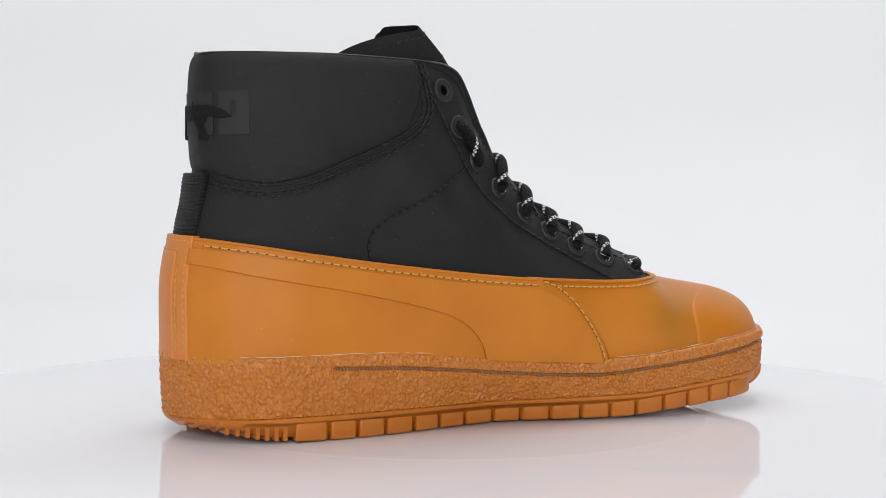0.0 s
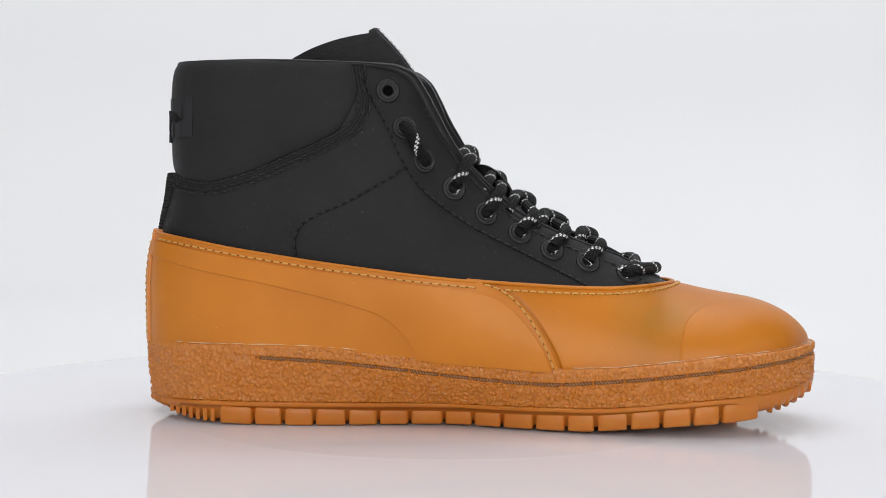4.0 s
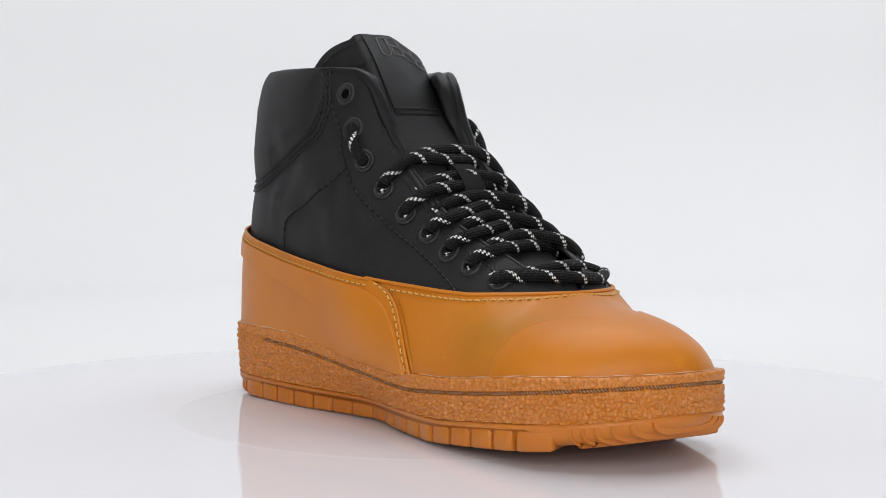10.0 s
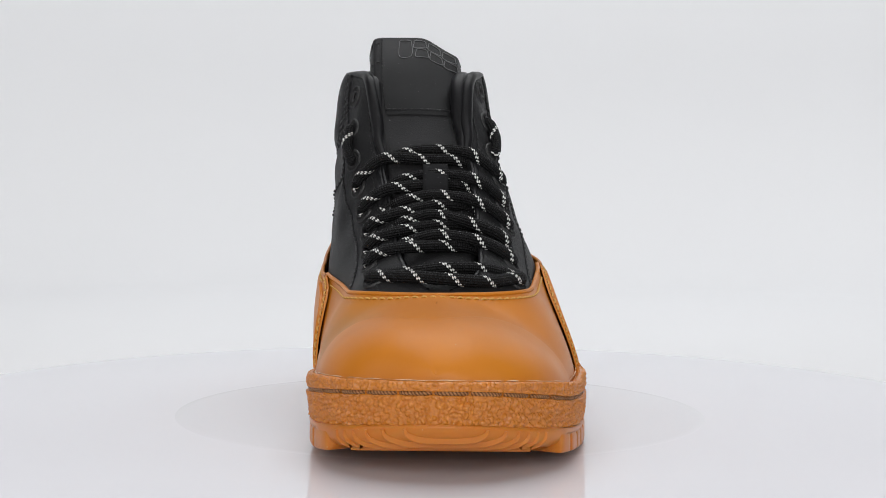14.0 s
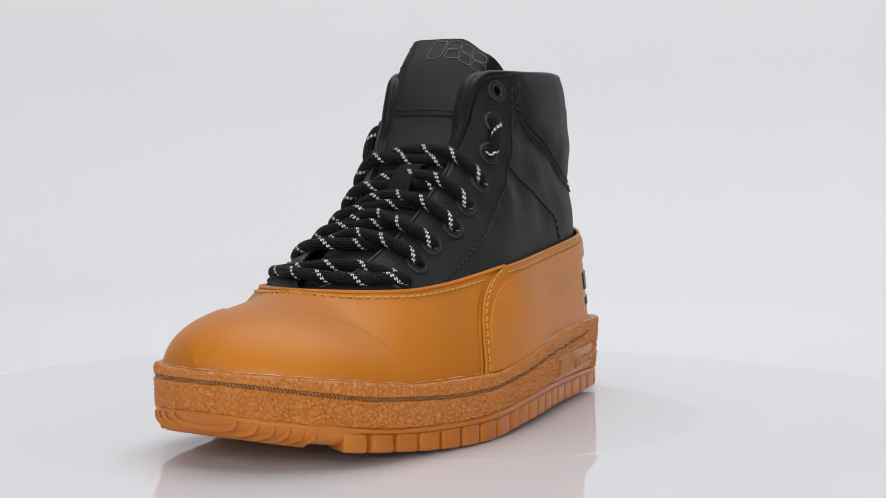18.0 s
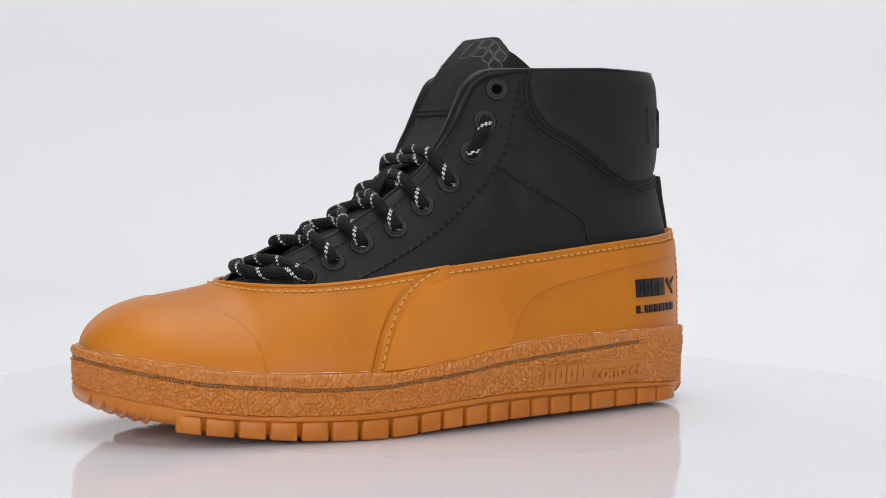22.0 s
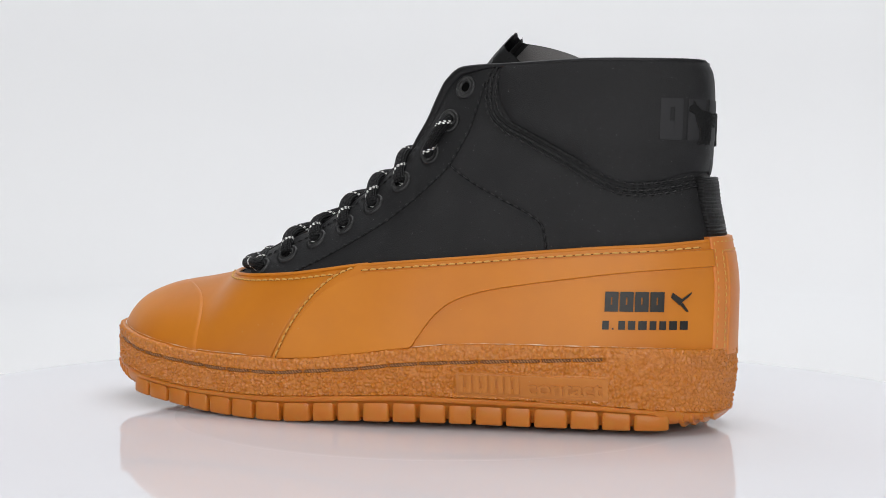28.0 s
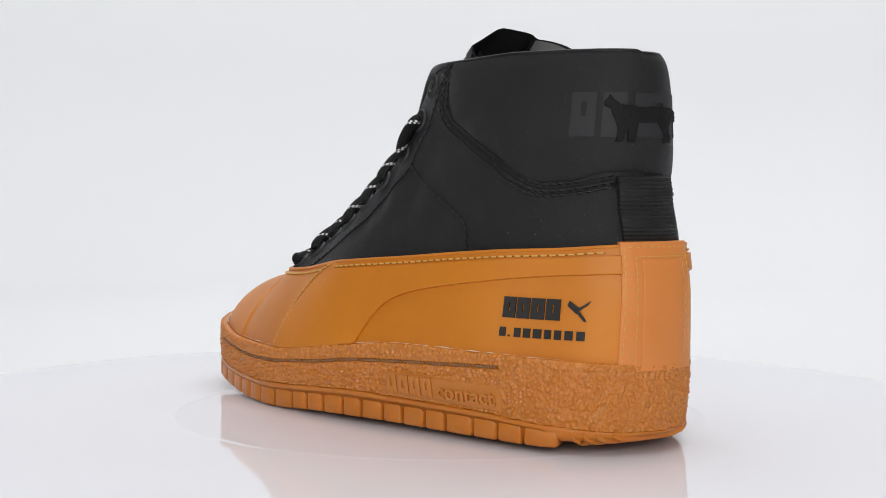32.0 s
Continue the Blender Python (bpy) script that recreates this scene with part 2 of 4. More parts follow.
# ---- the shoe's lines: x towards the toe, y to its left, z up; side a is y < 0 ----
TOP_LINE = [(-.1354, -.0118), (-.1338, -.0224), (-.1298, -.0318), (-.1205, -.0420), (-.1055, -.0522), (-.0861, -.0552), (-.05, -.0553), (-.01, -.0542), (.02, -.0542),
            (.05, -.0554), (.08, -.0569), (.1098, -.0549), (.1348, -.0502), (.1552, -.0377), (.1664, -.0190), (.1702, -.0030), (.1669, .0130), (.1560, .0290),
            (.1367, .0440), (.1096, .0524), (.07, .0594), (.04, .0597), (0, .0549), (-.04, .0467), (-.08, .0379), (-.1104, .0292), (-.1290, .0111)]
LOW_LINE = [(-.1335, -.0118), (-.1318, -.0220), (-.1280, -.0310), (-.1190, -.0410), (-.1045, -.0510), (-.0861, -.0540), (-.05, -.0508), (-.01, -.0428), (.012, -.0405),
            (.04, -.0475), (.08, -.0540), (.11, -.0533), (.1345, -.0490), (.1545, -.0366), (.1658, -.0187), (.1698, -.0030), (.1664, .0130), (.1555, .0286),
            (.1365, .0432), (.1096, .0516), (.07, .0584), (.04, .0576), (0, .0515), (-.04, .0422), (-.08, .0348), (-.1100, .0275), (-.128, .0105)]

Z_TOP = (curve((-.137, .0362), (-.1164, .0355), (-.07, .0358), (-.044, .0353), (-.02, .0333), (.005, .0313), (.03, .0298), (.054, .0281),
               (.0786, .029), (.103, .0313), (.1287, .0345), (.15, .036), (.172, .0375)),
         curve((-.137, .0362), (-.107, .038), (-.055, .0382), (-.03, .0377), (-.005, .0354), (.019, .0322), (.043, .029), (.0555, .0284),
               (.08, .0285), (.105, .029), (.1313, .0322), (.1527, .035), (.172, .0375)))
Z_GROOVE = (curve((-.09, .0306), (-.0734, .0301), (-.044, .0289), (-.0197, .0269), (.005, .0243), (.03, .0223), (.054, .0213), (.078, .0231),
                  (.1026, .0254), (.128, .0284), (.15, .031), (.172, .0335)),
            curve((-.1, .033), (-.088, .0327), (-.0547, .0312), (-.03, .030), (-.005, .0283), (.019, .0254), (.043, .0233), (.055, .0222),
                  (.079, .022), (.104, .0234), (.13, .0258), (.151, .0295), (.172, .0335)))
Z_MID = (curve((-.137, .0085), (-.118, .0097), (-.092, .0106), (-.044, .0106), (.005, .0105), (.054, .0112), (.078, .0118), (.103, .0141),
               (.128, .0165), (.148, .0182), (.162, .0203), (.172, .0222)),
         curve((-.137, .0085), (-.107, .0118), (-.08, .0133), (-.03, .0142), (-.005, .0146), (.019, .0135), (.067, .0114), (.092, .0117),
               (.117, .0132), (.145, .0170), (.162, .0198), (.172, .0222)))
Z_LOW = (curve((-.137, .0062), (-.128, .0044), (-.1136, .0028), (-.098, .0009), (-.054, .0003), (-.02, .0006), (.018, .0010), (.0666, .0012),
               (.091, .003), (.116, .005), (.14, .0072), (.158, .0105), (.172, .0152)),
         curve((-.137, .0062), (-.13, .0045), (-.113, .0027), (-.055, .0025), (-.018, .0028), (.019, .0022), (.055, .0005), (.087, .0014),
               (.118, .0041), (.14, .0066), (.158, .0103), (.172, .0152)))


def between(pair, x, y):
    """A line that differs on the two sides, blended round the toe and the heel."""
    w = smoothstep(-.03, .03, np.asarray(y) - np.interp(x, [-.13, .17], [-.0125, 0]))
    return pair[0](x) * (1 - w) + pair[1](x) * w


def outward(P):
    """Unit normals of a closed outline, pointing out."""
    d = np.roll(P, -1, 0) - np.roll(P, 1, 0)
    n = np.stack([d[:, 1], -d[:, 0]], 1)
    n /= np.linalg.norm(n, axis=1)[:, None]
    return n if np.sum((P - P.mean(0)) * n) > 0 else -n


# the upper's foot line, inside the sole's top line
FOOT = spline(TOP_LINE, 720, True)


def inset(x, y):
    """How far the upper's foot line lies inside the lip of the sole."""
    xs = [-.13, -.08, .03, .1, .14, .165]
    a, b = np.interp(x, xs, [.0046, .0038, .0040, .0046, .0050, .0048]), np.interp(x, xs, [.0046, .0040, .0050, .0060, .0058, .0048])
    w = smoothstep(-.03, .03, y)
    return a * (1 - w) + b * w


FOOT = FOOT - outward(FOOT) * inset(FOOT[:, 0], FOOT[:, 1])[:, None]
TIP, HEEL_X = FOOT[:, 0].max(), -.075
HEEL_MID = HEEL_X - .05
iback, ifront = int(np.argmin(FOOT[:, 0])), int(np.argmax(FOOT[:, 0]))
TIP_Y = FOOT[ifront, 1]
side_a = FOOT[iback:ifront + 1]
side_b = np.vstack([FOOT[ifront:], FOOT[:iback + 1]])[::-1]


def foot(side, x):
    L = side_a if side == 0 else side_b
    return np.interp(x, L[:, 0], L[:, 1])


def softened(f, s=.008, lo=-.15, hi=.19):
    """The same curve with its bends smoothed over about s metres."""
    x = np.linspace(lo, hi, 1361)
    k = np.exp(-.5 * (np.arange(-160, 161) * (x[1] - x[0]) / s) ** 2)
    y = np.convolve(np.pad(f(x), 160, mode="edge"), k / k.sum(), mode="valid")
    return lambda q: np.interp(q, x, y)


RIDGE = [(.105, .0628), (.1243, .0585), (.1376, .0563), (.1442, .0547), (.153, .0512), (.160, .0465), (.1645, .0412), (.1672, .0350)]
Z_EDGE = (curve((-.14, .158), (-.1161, .1600), (-.0937, .1607), (-.0448, .1596), (-.0193, .1587), (-.0107, .1556), (-.0057, .1483), (-.0003, .1374),
                (.0055, .1277), (.0145, .1157), (.0272, .1032), (.036, .0955), (.0549, .0855), (.0699, .0795), (.0801, .076), (.0905, .0705), (.098, .066), *RIDGE),
          curve((-.14, .158), (-.1176, .1595), (-.0931, .1616), (-.0442, .1598), (-.0166, .1585), (-.0092, .1539), (-.0043, .1452), (0, .136),
                (.0055, .1277), (.0099, .1215), (.0194, .1117), (.0332, .1015), (.0457, .0926), (.0582, .085), (.0708, .0798), (.0837, .0733), (.095, .067), *RIDGE))
Y_EDGE = tuple(softened(k, .004) for k in (curve((-.14, -.0415), (-.085, -.0415), (-.068, -.0442), (-.05, -.0458), (-.03, -.0425), (-.018, -.0358), (-.008, -.033), (0, -.030), (.02, -.026), (.05, -.0225),
                (.08, -.019), (.095, -.014), (.104, -.004), (.14, -.006), (.17, -.006)),
          curve((-.14, .0160), (-.085, .0160), (-.068, .0182), (-.05, .0198), (-.03, .0195), (-.018, .0155), (-.008, .0115), (0, .011), (.02, .0135), (.05, .0145),
                (.08, .0145), (.095, .009), (.104, -.004), (.14, -.006), (.17, -.006))))
ROUND = tuple(softened(k) for k in (curve((-.14, 1.6), (-.05, 1.8), (-.01, 1.52), (.06, 1.48), (.11, 1.92), (.17, 2.08)),
         curve((-.14, .95), (-.03, .95), (-.015, 1.05), (.015, 1.45), (.05, 1.38), (.11, 1.62), (.15, 1.74), (.17, 2.0))))
HEEL = curve((.03, -.1312), (.036, -.1312), (.06, -.1315), (.083, -.1285), (.1, -.1240), (.112, -.1215), (.125, -.1206), (.155, -.1210), (.165, -.119))
HEEL_Y = -.0125
BULGE = tuple(softened(k) for k in (curve((-.07, 0), (-.02, -.0030), (.015, -.0062), (.04, -.0042), (.07, -.0012), (.09, 0), (.1, 0)), curve((-.1, 0), (.1, 0))))
SQUARE = (2.3, 2.0)               # how square the heel is on each side, seen from above


def base_z(side, x, y=None):
    return Z_TOP[side](x) - .003


def wall(side, x, z):
    """The upper's y at (x, z), for x ahead of the heel."""
    lo, hi = base_z(side, x), Z_EDGE[side](x)
    q = np.clip((z - lo) / np.maximum(hi - lo, 1e-5), 0, 1)
    n = ROUND[side](x)
    t, b = Y_EDGE[side](x), foot(side, x)
    return t + (b - t) * (1 - q ** n) ** (1 / n) + BULGE[side](x) * 6.75 * q * (1 - q) ** 2


def crease(side, x, z):
    """Shallow creases of the soft upper, outward from it, in metres."""
    m = smoothstep(.076, .092, z) * (1 - smoothstep(.122, .146, z)) * smoothstep(-.118, -.085, x) * (1 - smoothstep(.015, .050, x))
    k = -1.0 if side == 0 else 1.0
    w = (np.sin(190 * x + 150 * z + 1.3 * side + 2.2 * np.sin(45 * x)) * .5 + np.sin(95 * x - 210 * z + 2 + side + 1.5 * np.sin(70 * z)) * .6
         + np.sin(330 * x + 40 * z + 3 * np.sin(90 * z)) * .22)
    return k * m * w * .0009


def surf(side, a, z):
    """The upper's surface: a is x, and past the heel's turn the way round it (0.05 m to the middle of the heel); z is the height."""
    a, z = np.broadcast_arrays(np.asarray(a, float), np.asarray(z, float))
    x = np.maximum(a, HEEL_X)
    y = wall(side, x, z) + crease(side, x, z)
    f = np.clip((HEEL_X - a) / .05, -0.2, 1) * math.pi / 2
    f = np.maximum(f, 0)
    lean = (wall(side, np.full(z.shape, HEEL_X + .002), z) - wall(side, np.full(z.shape, HEEL_X), z)) / .002
    back = HEEL(z)
    hx = HEEL_X - (HEEL_X - back) * np.sin(f) ** (2 / SQUARE[side])
    hy = HEEL_Y + (y - HEEL_Y) * np.maximum(np.cos(f), 1e-9) ** (2 / SQUARE[side]) + lean * (hx - HEEL_X) * np.cos(f) ** 2
    return np.stack([np.where(a < HEEL_X, hx, x), np.where(a < HEEL_X, hy, y), z], -1)


def normal(side, a, z, e=4e-4):
    z = np.minimum(z, Z_EDGE[side](np.maximum(a, HEEL_X)) - e)
    u = surf(side, a + e, z) - surf(side, a - e, z)
    v = surf(side, a, z + e) - surf(side, a, z - e)
    n = np.cross(u, v)
    n /= np.maximum(np.linalg.norm(n, axis=-1, keepdims=True), 1e-12)
    return n if side == 0 else -n


def around(x, z=.1, side=0):
    """The way a on the surface for a place x seen from the side."""
    x = np.asarray(x, float)
    s = np.clip((HEEL_X - x) / (HEEL_X - HEEL(z)), 0, 1)
    return np.where(x >= HEEL_X, x, HEEL_X - .05 * np.arcsin(s ** (SQUARE[side] / 2)) / (math.pi / 2))


shoe = thing("high_top_shoe", "black nylon and ochre rubber high-top shoe on a turntable", "shoe")



def panel_points(side, A, Z, out, edge, puff=0.0, soft=.0008, deep=.0015):
    P, N = surf(side, A, Z), normal(side, A, Z)
    u = np.concatenate([np.zeros((1, A.shape[1])), np.cumsum(np.linalg.norm(np.diff(P, axis=0), axis=2), 0)], 0)
    v = np.concatenate([np.zeros((A.shape[0], 1)), np.cumsum(np.linalg.norm(np.diff(P, axis=1), axis=2), 1)], 1)
    far = np.full(Z.shape, 1.0)
    for on, d in zip(edge, (u, u[-1:] - u, v, v[:, -1:] - v)):
        if on:
            far = np.minimum(far, d)
    k = np.sqrt(np.clip(1 - (1 - np.clip(far / soft, 0, 1)) ** 2, 0, 1))
    h = out * k - deep * (1 - k) + puff * (1 - np.exp(-far / .006))
    return P + N * h[..., None]


def dense(lo, hi, n, s=.0009):
    """n places from lo to hi with extra ones close to both ends, for a rounded edge."""
    t = np.linspace(0, 1, n)
    e = np.array([0, .15, .4, .7, 1.0]) * s / max(abs(hi - lo), 1e-6)
    t = np.unique(np.r_[t[1:-1][(t[1:-1] > e[-1]) & (t[1:-1] < 1 - e[-1])], e, 1 - e])
    return lo + (hi - lo) * t


def panel(name, side, rear, front, z0, z1, mat, n, m, out=.001, edge=(1, 1, 1, 1), label="", puff=0.0, soft=.0008, deep=.0015, parent=None):
    """A panel on one side; rear and front give its ends by the share of height, z0 and z1 its low and high lines by the way along."""
    t = dense(0, 1, n, .0009 / .1)
    v = dense(0, 1, m, .0009 / .03)
    r = np.array([rear(q) if callable(rear) else rear for q in v], float)
    f = np.array([front(q) if callable(front) else front for q in v], float)
    A = r[None] + (f - r)[None] * t[:, None]
    X = np.maximum(A, HEEL_X)
    lo, hi = z0(A) if callable(z0) else z0 + 0 * A, z1(A) if callable(z1) else z1 + 0 * A
    b, e, k = base_z(side, X), Z_EDGE[side](X), ROUND[side](X)
    g0 = np.arcsin(np.clip((lo - b) / (e - b), 0, 1) ** (k / 2))
    g1 = np.arcsin(np.clip((hi - b) / (e - b), 0, 1) ** (k / 2))
    Z = b + (e - b) * np.sin(g0 * (1 - v) + g1 * v) ** (2 / k)
    P = panel_points(side, A, Z, out, edge, puff, soft, deep)
    if name is None:
        return P
    return sheet(name, P, mat, parent if parent is not None else shoe, label, flip=side == 1)


def tube(path, r, n=8, flat=1.0, closed=False, ref=(0, 0, 1)):
    """Points of a tube along a path; flat squeezes it along ref."""
    p = np.array(path, float)
    d = np.roll(p, -1, 0) - np.roll(p, 1, 0) if closed else np.gradient(p, axis=0)
    d /= np.maximum(np.linalg.norm(d, axis=1, keepdims=True), 1e-12)
    ref = np.broadcast_to(np.array(ref, float), p.shape)
    s = np.cross(d, ref)
    s /= np.maximum(np.linalg.norm(s, axis=1, keepdims=True), 1e-9)
    u = np.cross(s, d)
    a = np.linspace(0, 2 * math.pi, n, endpoint=False)
    r = np.broadcast_to(np.asarray(r, float), (len(p),))[:, None, None]
    return p[:, None] + r * (np.cos(a)[None, :, None] * s[:, None] + flat * np.sin(a)[None, :, None] * u[:, None])


def rod(name, path, r, mat, parent=shoe, label="", n=8, flat=1.0, closed=False, ref=(0, 0, 1), uv=False):
    P = tube(path, r, n, flat, closed, ref)
    P = np.concatenate([P, P[:, :1]], 1)
    w = None
    if uv:
        s = np.r_[0, np.cumsum(np.linalg.norm(np.diff(np.array(path), axis=0), axis=1))]
        w = np.stack(np.broadcast_arrays(s[:, None] * 100, np.linspace(0, 1, n + 1)[None]), -1)
    return sheet(name, P, mat, parent, label, ring=closed, uv=w)


def stitches(name, path, nrm, mat, length=.0022, gap=.0009, r=.00028, parent=shoe, lift=.0002, label=""):
    """A row of short thread bars along a path of surface points with normals, as one part."""
    s = np.r_[0, np.cumsum(np.linalg.norm(np.diff(path, axis=0), axis=1))]
    verts, faces = [], []
    count = max(1, int(s[-1] / (length + gap)))
    step = s[-1] / count
    for k in range(count):
        q = np.linspace(k * step + gap / 2, (k + 1) * step - gap / 2, 4)
        p = np.stack([np.interp(q, s, path[:, i]) for i in range(3)], 1)
        n = np.stack([np.interp(q, s, nrm[:, i]) for i in range(3)], 1)
        p = p + n * (lift + r * np.array([-.9, .6, .6, -.9]))[:, None]
        T = tube(p, r * np.array([.6, 1, 1, .6]), 5, ref=n[0])
        o = len(verts)
        verts += T.reshape(-1, 3).tolist()
        for i in range(3):
            for j in range(5):
                faces.append([o + i * 5 + j, o + i * 5 + (j + 1) % 5, o + i * 5 + 5 + (j + 1) % 5, o + i * 5 + 5 + j])
        faces += [[o + j for j in range(5)], [o + 15 + j for j in range(5)][::-1]]
    me = bpy.data.meshes.new(name)
    me.from_pydata(verts, [], faces)
    return finish(name, me, mat, parent, label)


def line_on(side, knots, n=160, out=0.0, zref=.1):
    """A smooth line on the upper through places (x, z) seen from the side; points and normals."""
    q = spline(knots, n)
    a = around(q[:, 0], q[:, 1], side)
    P, N = surf(side, a, q[:, 1]), normal(side, a, q[:, 1])
    return P + N * out, N


# ---- sole ----
NS = 2800
TOP, LOW = spline(TOP_LINE, NS, True), spline(LOW_LINE, NS, True)
TOP, LOW = np.roll(TOP, -int(np.argmin(TOP[:, 0])), 0), np.roll(LOW, -int(np.argmin(LOW[:, 0])), 0)
N_TOP = outward(TOP)
GROOVE_ON = np.where(TOP[:, 1] < 0, smoothstep(-.0755, -.0735, TOP[:, 0]), smoothstep(-.0905, -.0885, TOP[:, 0]))
X_, Y_ = TOP[:, 0], TOP[:, 1]
ZT, ZG, ZM, ZL = (between(p, X_, Y_) for p in (Z_TOP, Z_GROOVE, Z_MID, Z_LOW))


def outline_at(z):
    """The sole's outline at the height z of each place round it, between its low and its top line."""
    w = smoothstep(0, 1, np.clip((z - ZL) / (ZT - ZL), 0, 1) ** .8)[:, None]
    return LOW * (1 - w) + TOP * w


def pebble(P, N, amount):
    """Worm-like crepe relief along the normals."""
    out = np.empty(len(P))
    for i, p in enumerate(P):
        v = Vector(p) * 540
        v.z *= .9
        d, at = noise.voronoi(v + noise.noise_vector(v * .7) * .22)
        dome = max(0.0, 1 - (d[0] / .62) ** 2) ** .8
        out[i] = dome * (.9 + .3 * noise.noise(at[0] * 3.7)) + .35 * noise.noise(v * .3) - .55
    return P + N * (out * amount)[:, None]


def build_midsole():
    # profile from the low edge up over the groove to the lip; (share of height below or above the groove, depth, roughness)
    rows, rough = [], []
    g = .0008
    spec = [(ZM - .0006 + 0 * ZM, .0060, 0), (ZM - .0002, .0012, 0), (ZM + .0004, .0004, .3)]
    for t in np.linspace(.02, .98, 58):
        spec.append((ZM + (ZG - g - ZM) * t, 0.0, 1))
    spec += [(ZG - g, .0003, .5), (ZG - g * .8, 'g', 0), (ZG + g * .8, 'g', 0), (ZG + g, .0003, .5)]
    for t in np.linspace(.08, .92, 15):
        spec.append((ZG + g + (ZT - .0007 - ZG - g) * t, 0.0, .75))
    spec += [(ZT - .0002, .0004, .5), (ZT + .0001, .0014, .35), (ZT + .0001, .0026, .2), (ZT - .0002, .0038, .1), (ZT - .003, .0056, 0)]
    for z, d, r in spec:
        o = outline_at(z)
        depth = GROOVE_ON * .0019 + .0002 * (1 - GROOVE_ON) if isinstance(d, str) else d
        o = o - N_TOP * np.broadcast_to(depth, (NS,))[:, None]
        rows.append(np.column_stack([o, np.broadcast_to(z, (NS,))]))
        rough.append(np.full(NS, r) if not isinstance(d, str) else (1 - GROOVE_ON))
    P, F = np.stack(rows, 1), np.stack(rough, 1)
    on_panel = (P[..., 0] > -.0910) & (P[..., 0] < -.0266) & (P[..., 1] > 0) & (P[..., 2] > .0146) & (P[..., 2] < .0258)
    F = np.where(on_panel, 0, F)
    N = np.repeat(np.column_stack([N_TOP, np.zeros(NS)])[:, None], P.shape[1], 1)
    N[:, -5:] += np.array([0, 0, 1.0])
    P = pebble(P.reshape(-1, 3), N.reshape(-1, 3), F.ravel() * .00138).reshape(P.shape)
    return sheet("midsole", P, crepe, shoe, "pebbled tan crepe midsole with a stitched groove", ring=True)


SKIN = []


def build_outsole():
    rows = []
    toe, heel = smoothstep(.133, .142, TOP[:, 0]), smoothstep(-.1105, -.1155, TOP[:, 0])
    ends, deep = np.maximum(toe, heel), .0075 * toe + .006 * heel
    zt = ZL + (ZM - ZL) * .70
    turn = iter((0, 0, .04, .14, .28, .42, .56, .70, .84, 1.0, 1.0, 1.0))
    for z, d, e in [(ZM + .0004, .0045, 0), (ZM, .0004, 0), (ZM - .0005, -.0002, 0), (ZM * .75 + zt * .25, -.0002, .0003), (ZM * .5 + zt * .5, -.0002, .0014), (ZM * .25 + zt * .75, -.0001, .0034), (zt + .0010, 0, .0058), (zt - .0006, .0004, .0078),
                    (zt - .0014, .0020, .0090), (ZL + .0016, .0028, .0095), (ZL + .0016, .012, .004), (ZL + .0022, .03, 0)]:
        o = outline_at(z) - N_TOP * d
        # the sole curls up smoothly at its two ends
        q = next(turn) * math.pi / 2
        r = outline_at(ZM) - N_TOP * ((d if d > .004 else 0) + deep * (1 - math.cos(q)))[:, None]
        zr = ZM + .0002 + (between(Z_LOW, r[:, 0], r[:, 1]) + .0019 - ZM) * math.sin(q) ** .55
        k = ends[:, None]
        rows.append(np.column_stack([o, z]) * (1 - k) + np.column_stack([r, zr]) * k)
    P = np.stack(rows, 1)
    SKIN.append(P[:, 2:10])
    sole = sheet("outsole", P, gum, shoe, "smooth translucent gum rubber outsole", ring=True, flip=False, caps=True)
    return sole


GAPS_A = [-.0914, -.0757, -.0626, -.049, -.0349, -.0216, -.008, .0068, .02, .033, .0472, .061, .0738, .0878, .1014, .1144, .1264, .143]
GAPS_B = [-.1155, -.1004, -.087, -.0737, -.0583, -.0463, -.0333, -.022, -.0094, .0023, .0154, .027, .0383, .0524, .0662, .079, .0917, .1043, .1168, .1294, .1406]
RIM = LOW + (TOP - LOW) * .05


def solid(name, P, mat, parent, smooth=False):
    """A closed block from rings P[i, j]."""
    n, m = P.shape[:2]
    faces = [[i * m + j, (i + 1) * m + j, (i + 1) * m + (j + 1) % m, i * m + (j + 1) % m] for i in range(n - 1) for j in range(m)]
    faces += [list(range(m))[::-1], list(range((n - 1) * m, n * m))]
    bm = bmesh.new()
    vs = [bm.verts.new(v) for v in P.reshape(-1, 3)]
    for f in faces:
        bm.faces.new([vs[k] for k in f])
    bmesh.ops.recalc_face_normals(bm, faces=bm.faces)
    return part(name, bm, mat, parent, smooth=smooth)


def tread_block(i0, i1, parent):
    """One tread block from place i0 to i1 round the outline: a rubber brick with eased edges."""
    c = .0009
    idx = np.r_[i0, i0 + (i1 - i0) * np.array([.03, .09, .35, .65, .91, .97]), i1]
    P = []
    for q, e in zip(idx, (c, c * .35, 0, 0, 0, 0, c * .35, c)):
        i = int(round(q)) % NS
        zt, zl = ZL[i] + (ZM[i] - ZL[i]) * .74, ZL[i]
        ring = [(zt + .0012, .0006 + e), (zt + .0002 - e * .3, -.0002 + e), (zt - .0007 - e * .3, -.0006 + e), (zl + c * 1.2, -.0007 + e), (zl + c * .4 + e * .2, -.0003 + e),
                (zl + e * .4, .0006 + e), (zl + e * .4, .013), (zt, .013)]
        P.append([(*(RIM[i] - N_TOP[i] * d), z) for z, d in ring])
    return solid("tread_block", np.array(P), gum, parent, True)


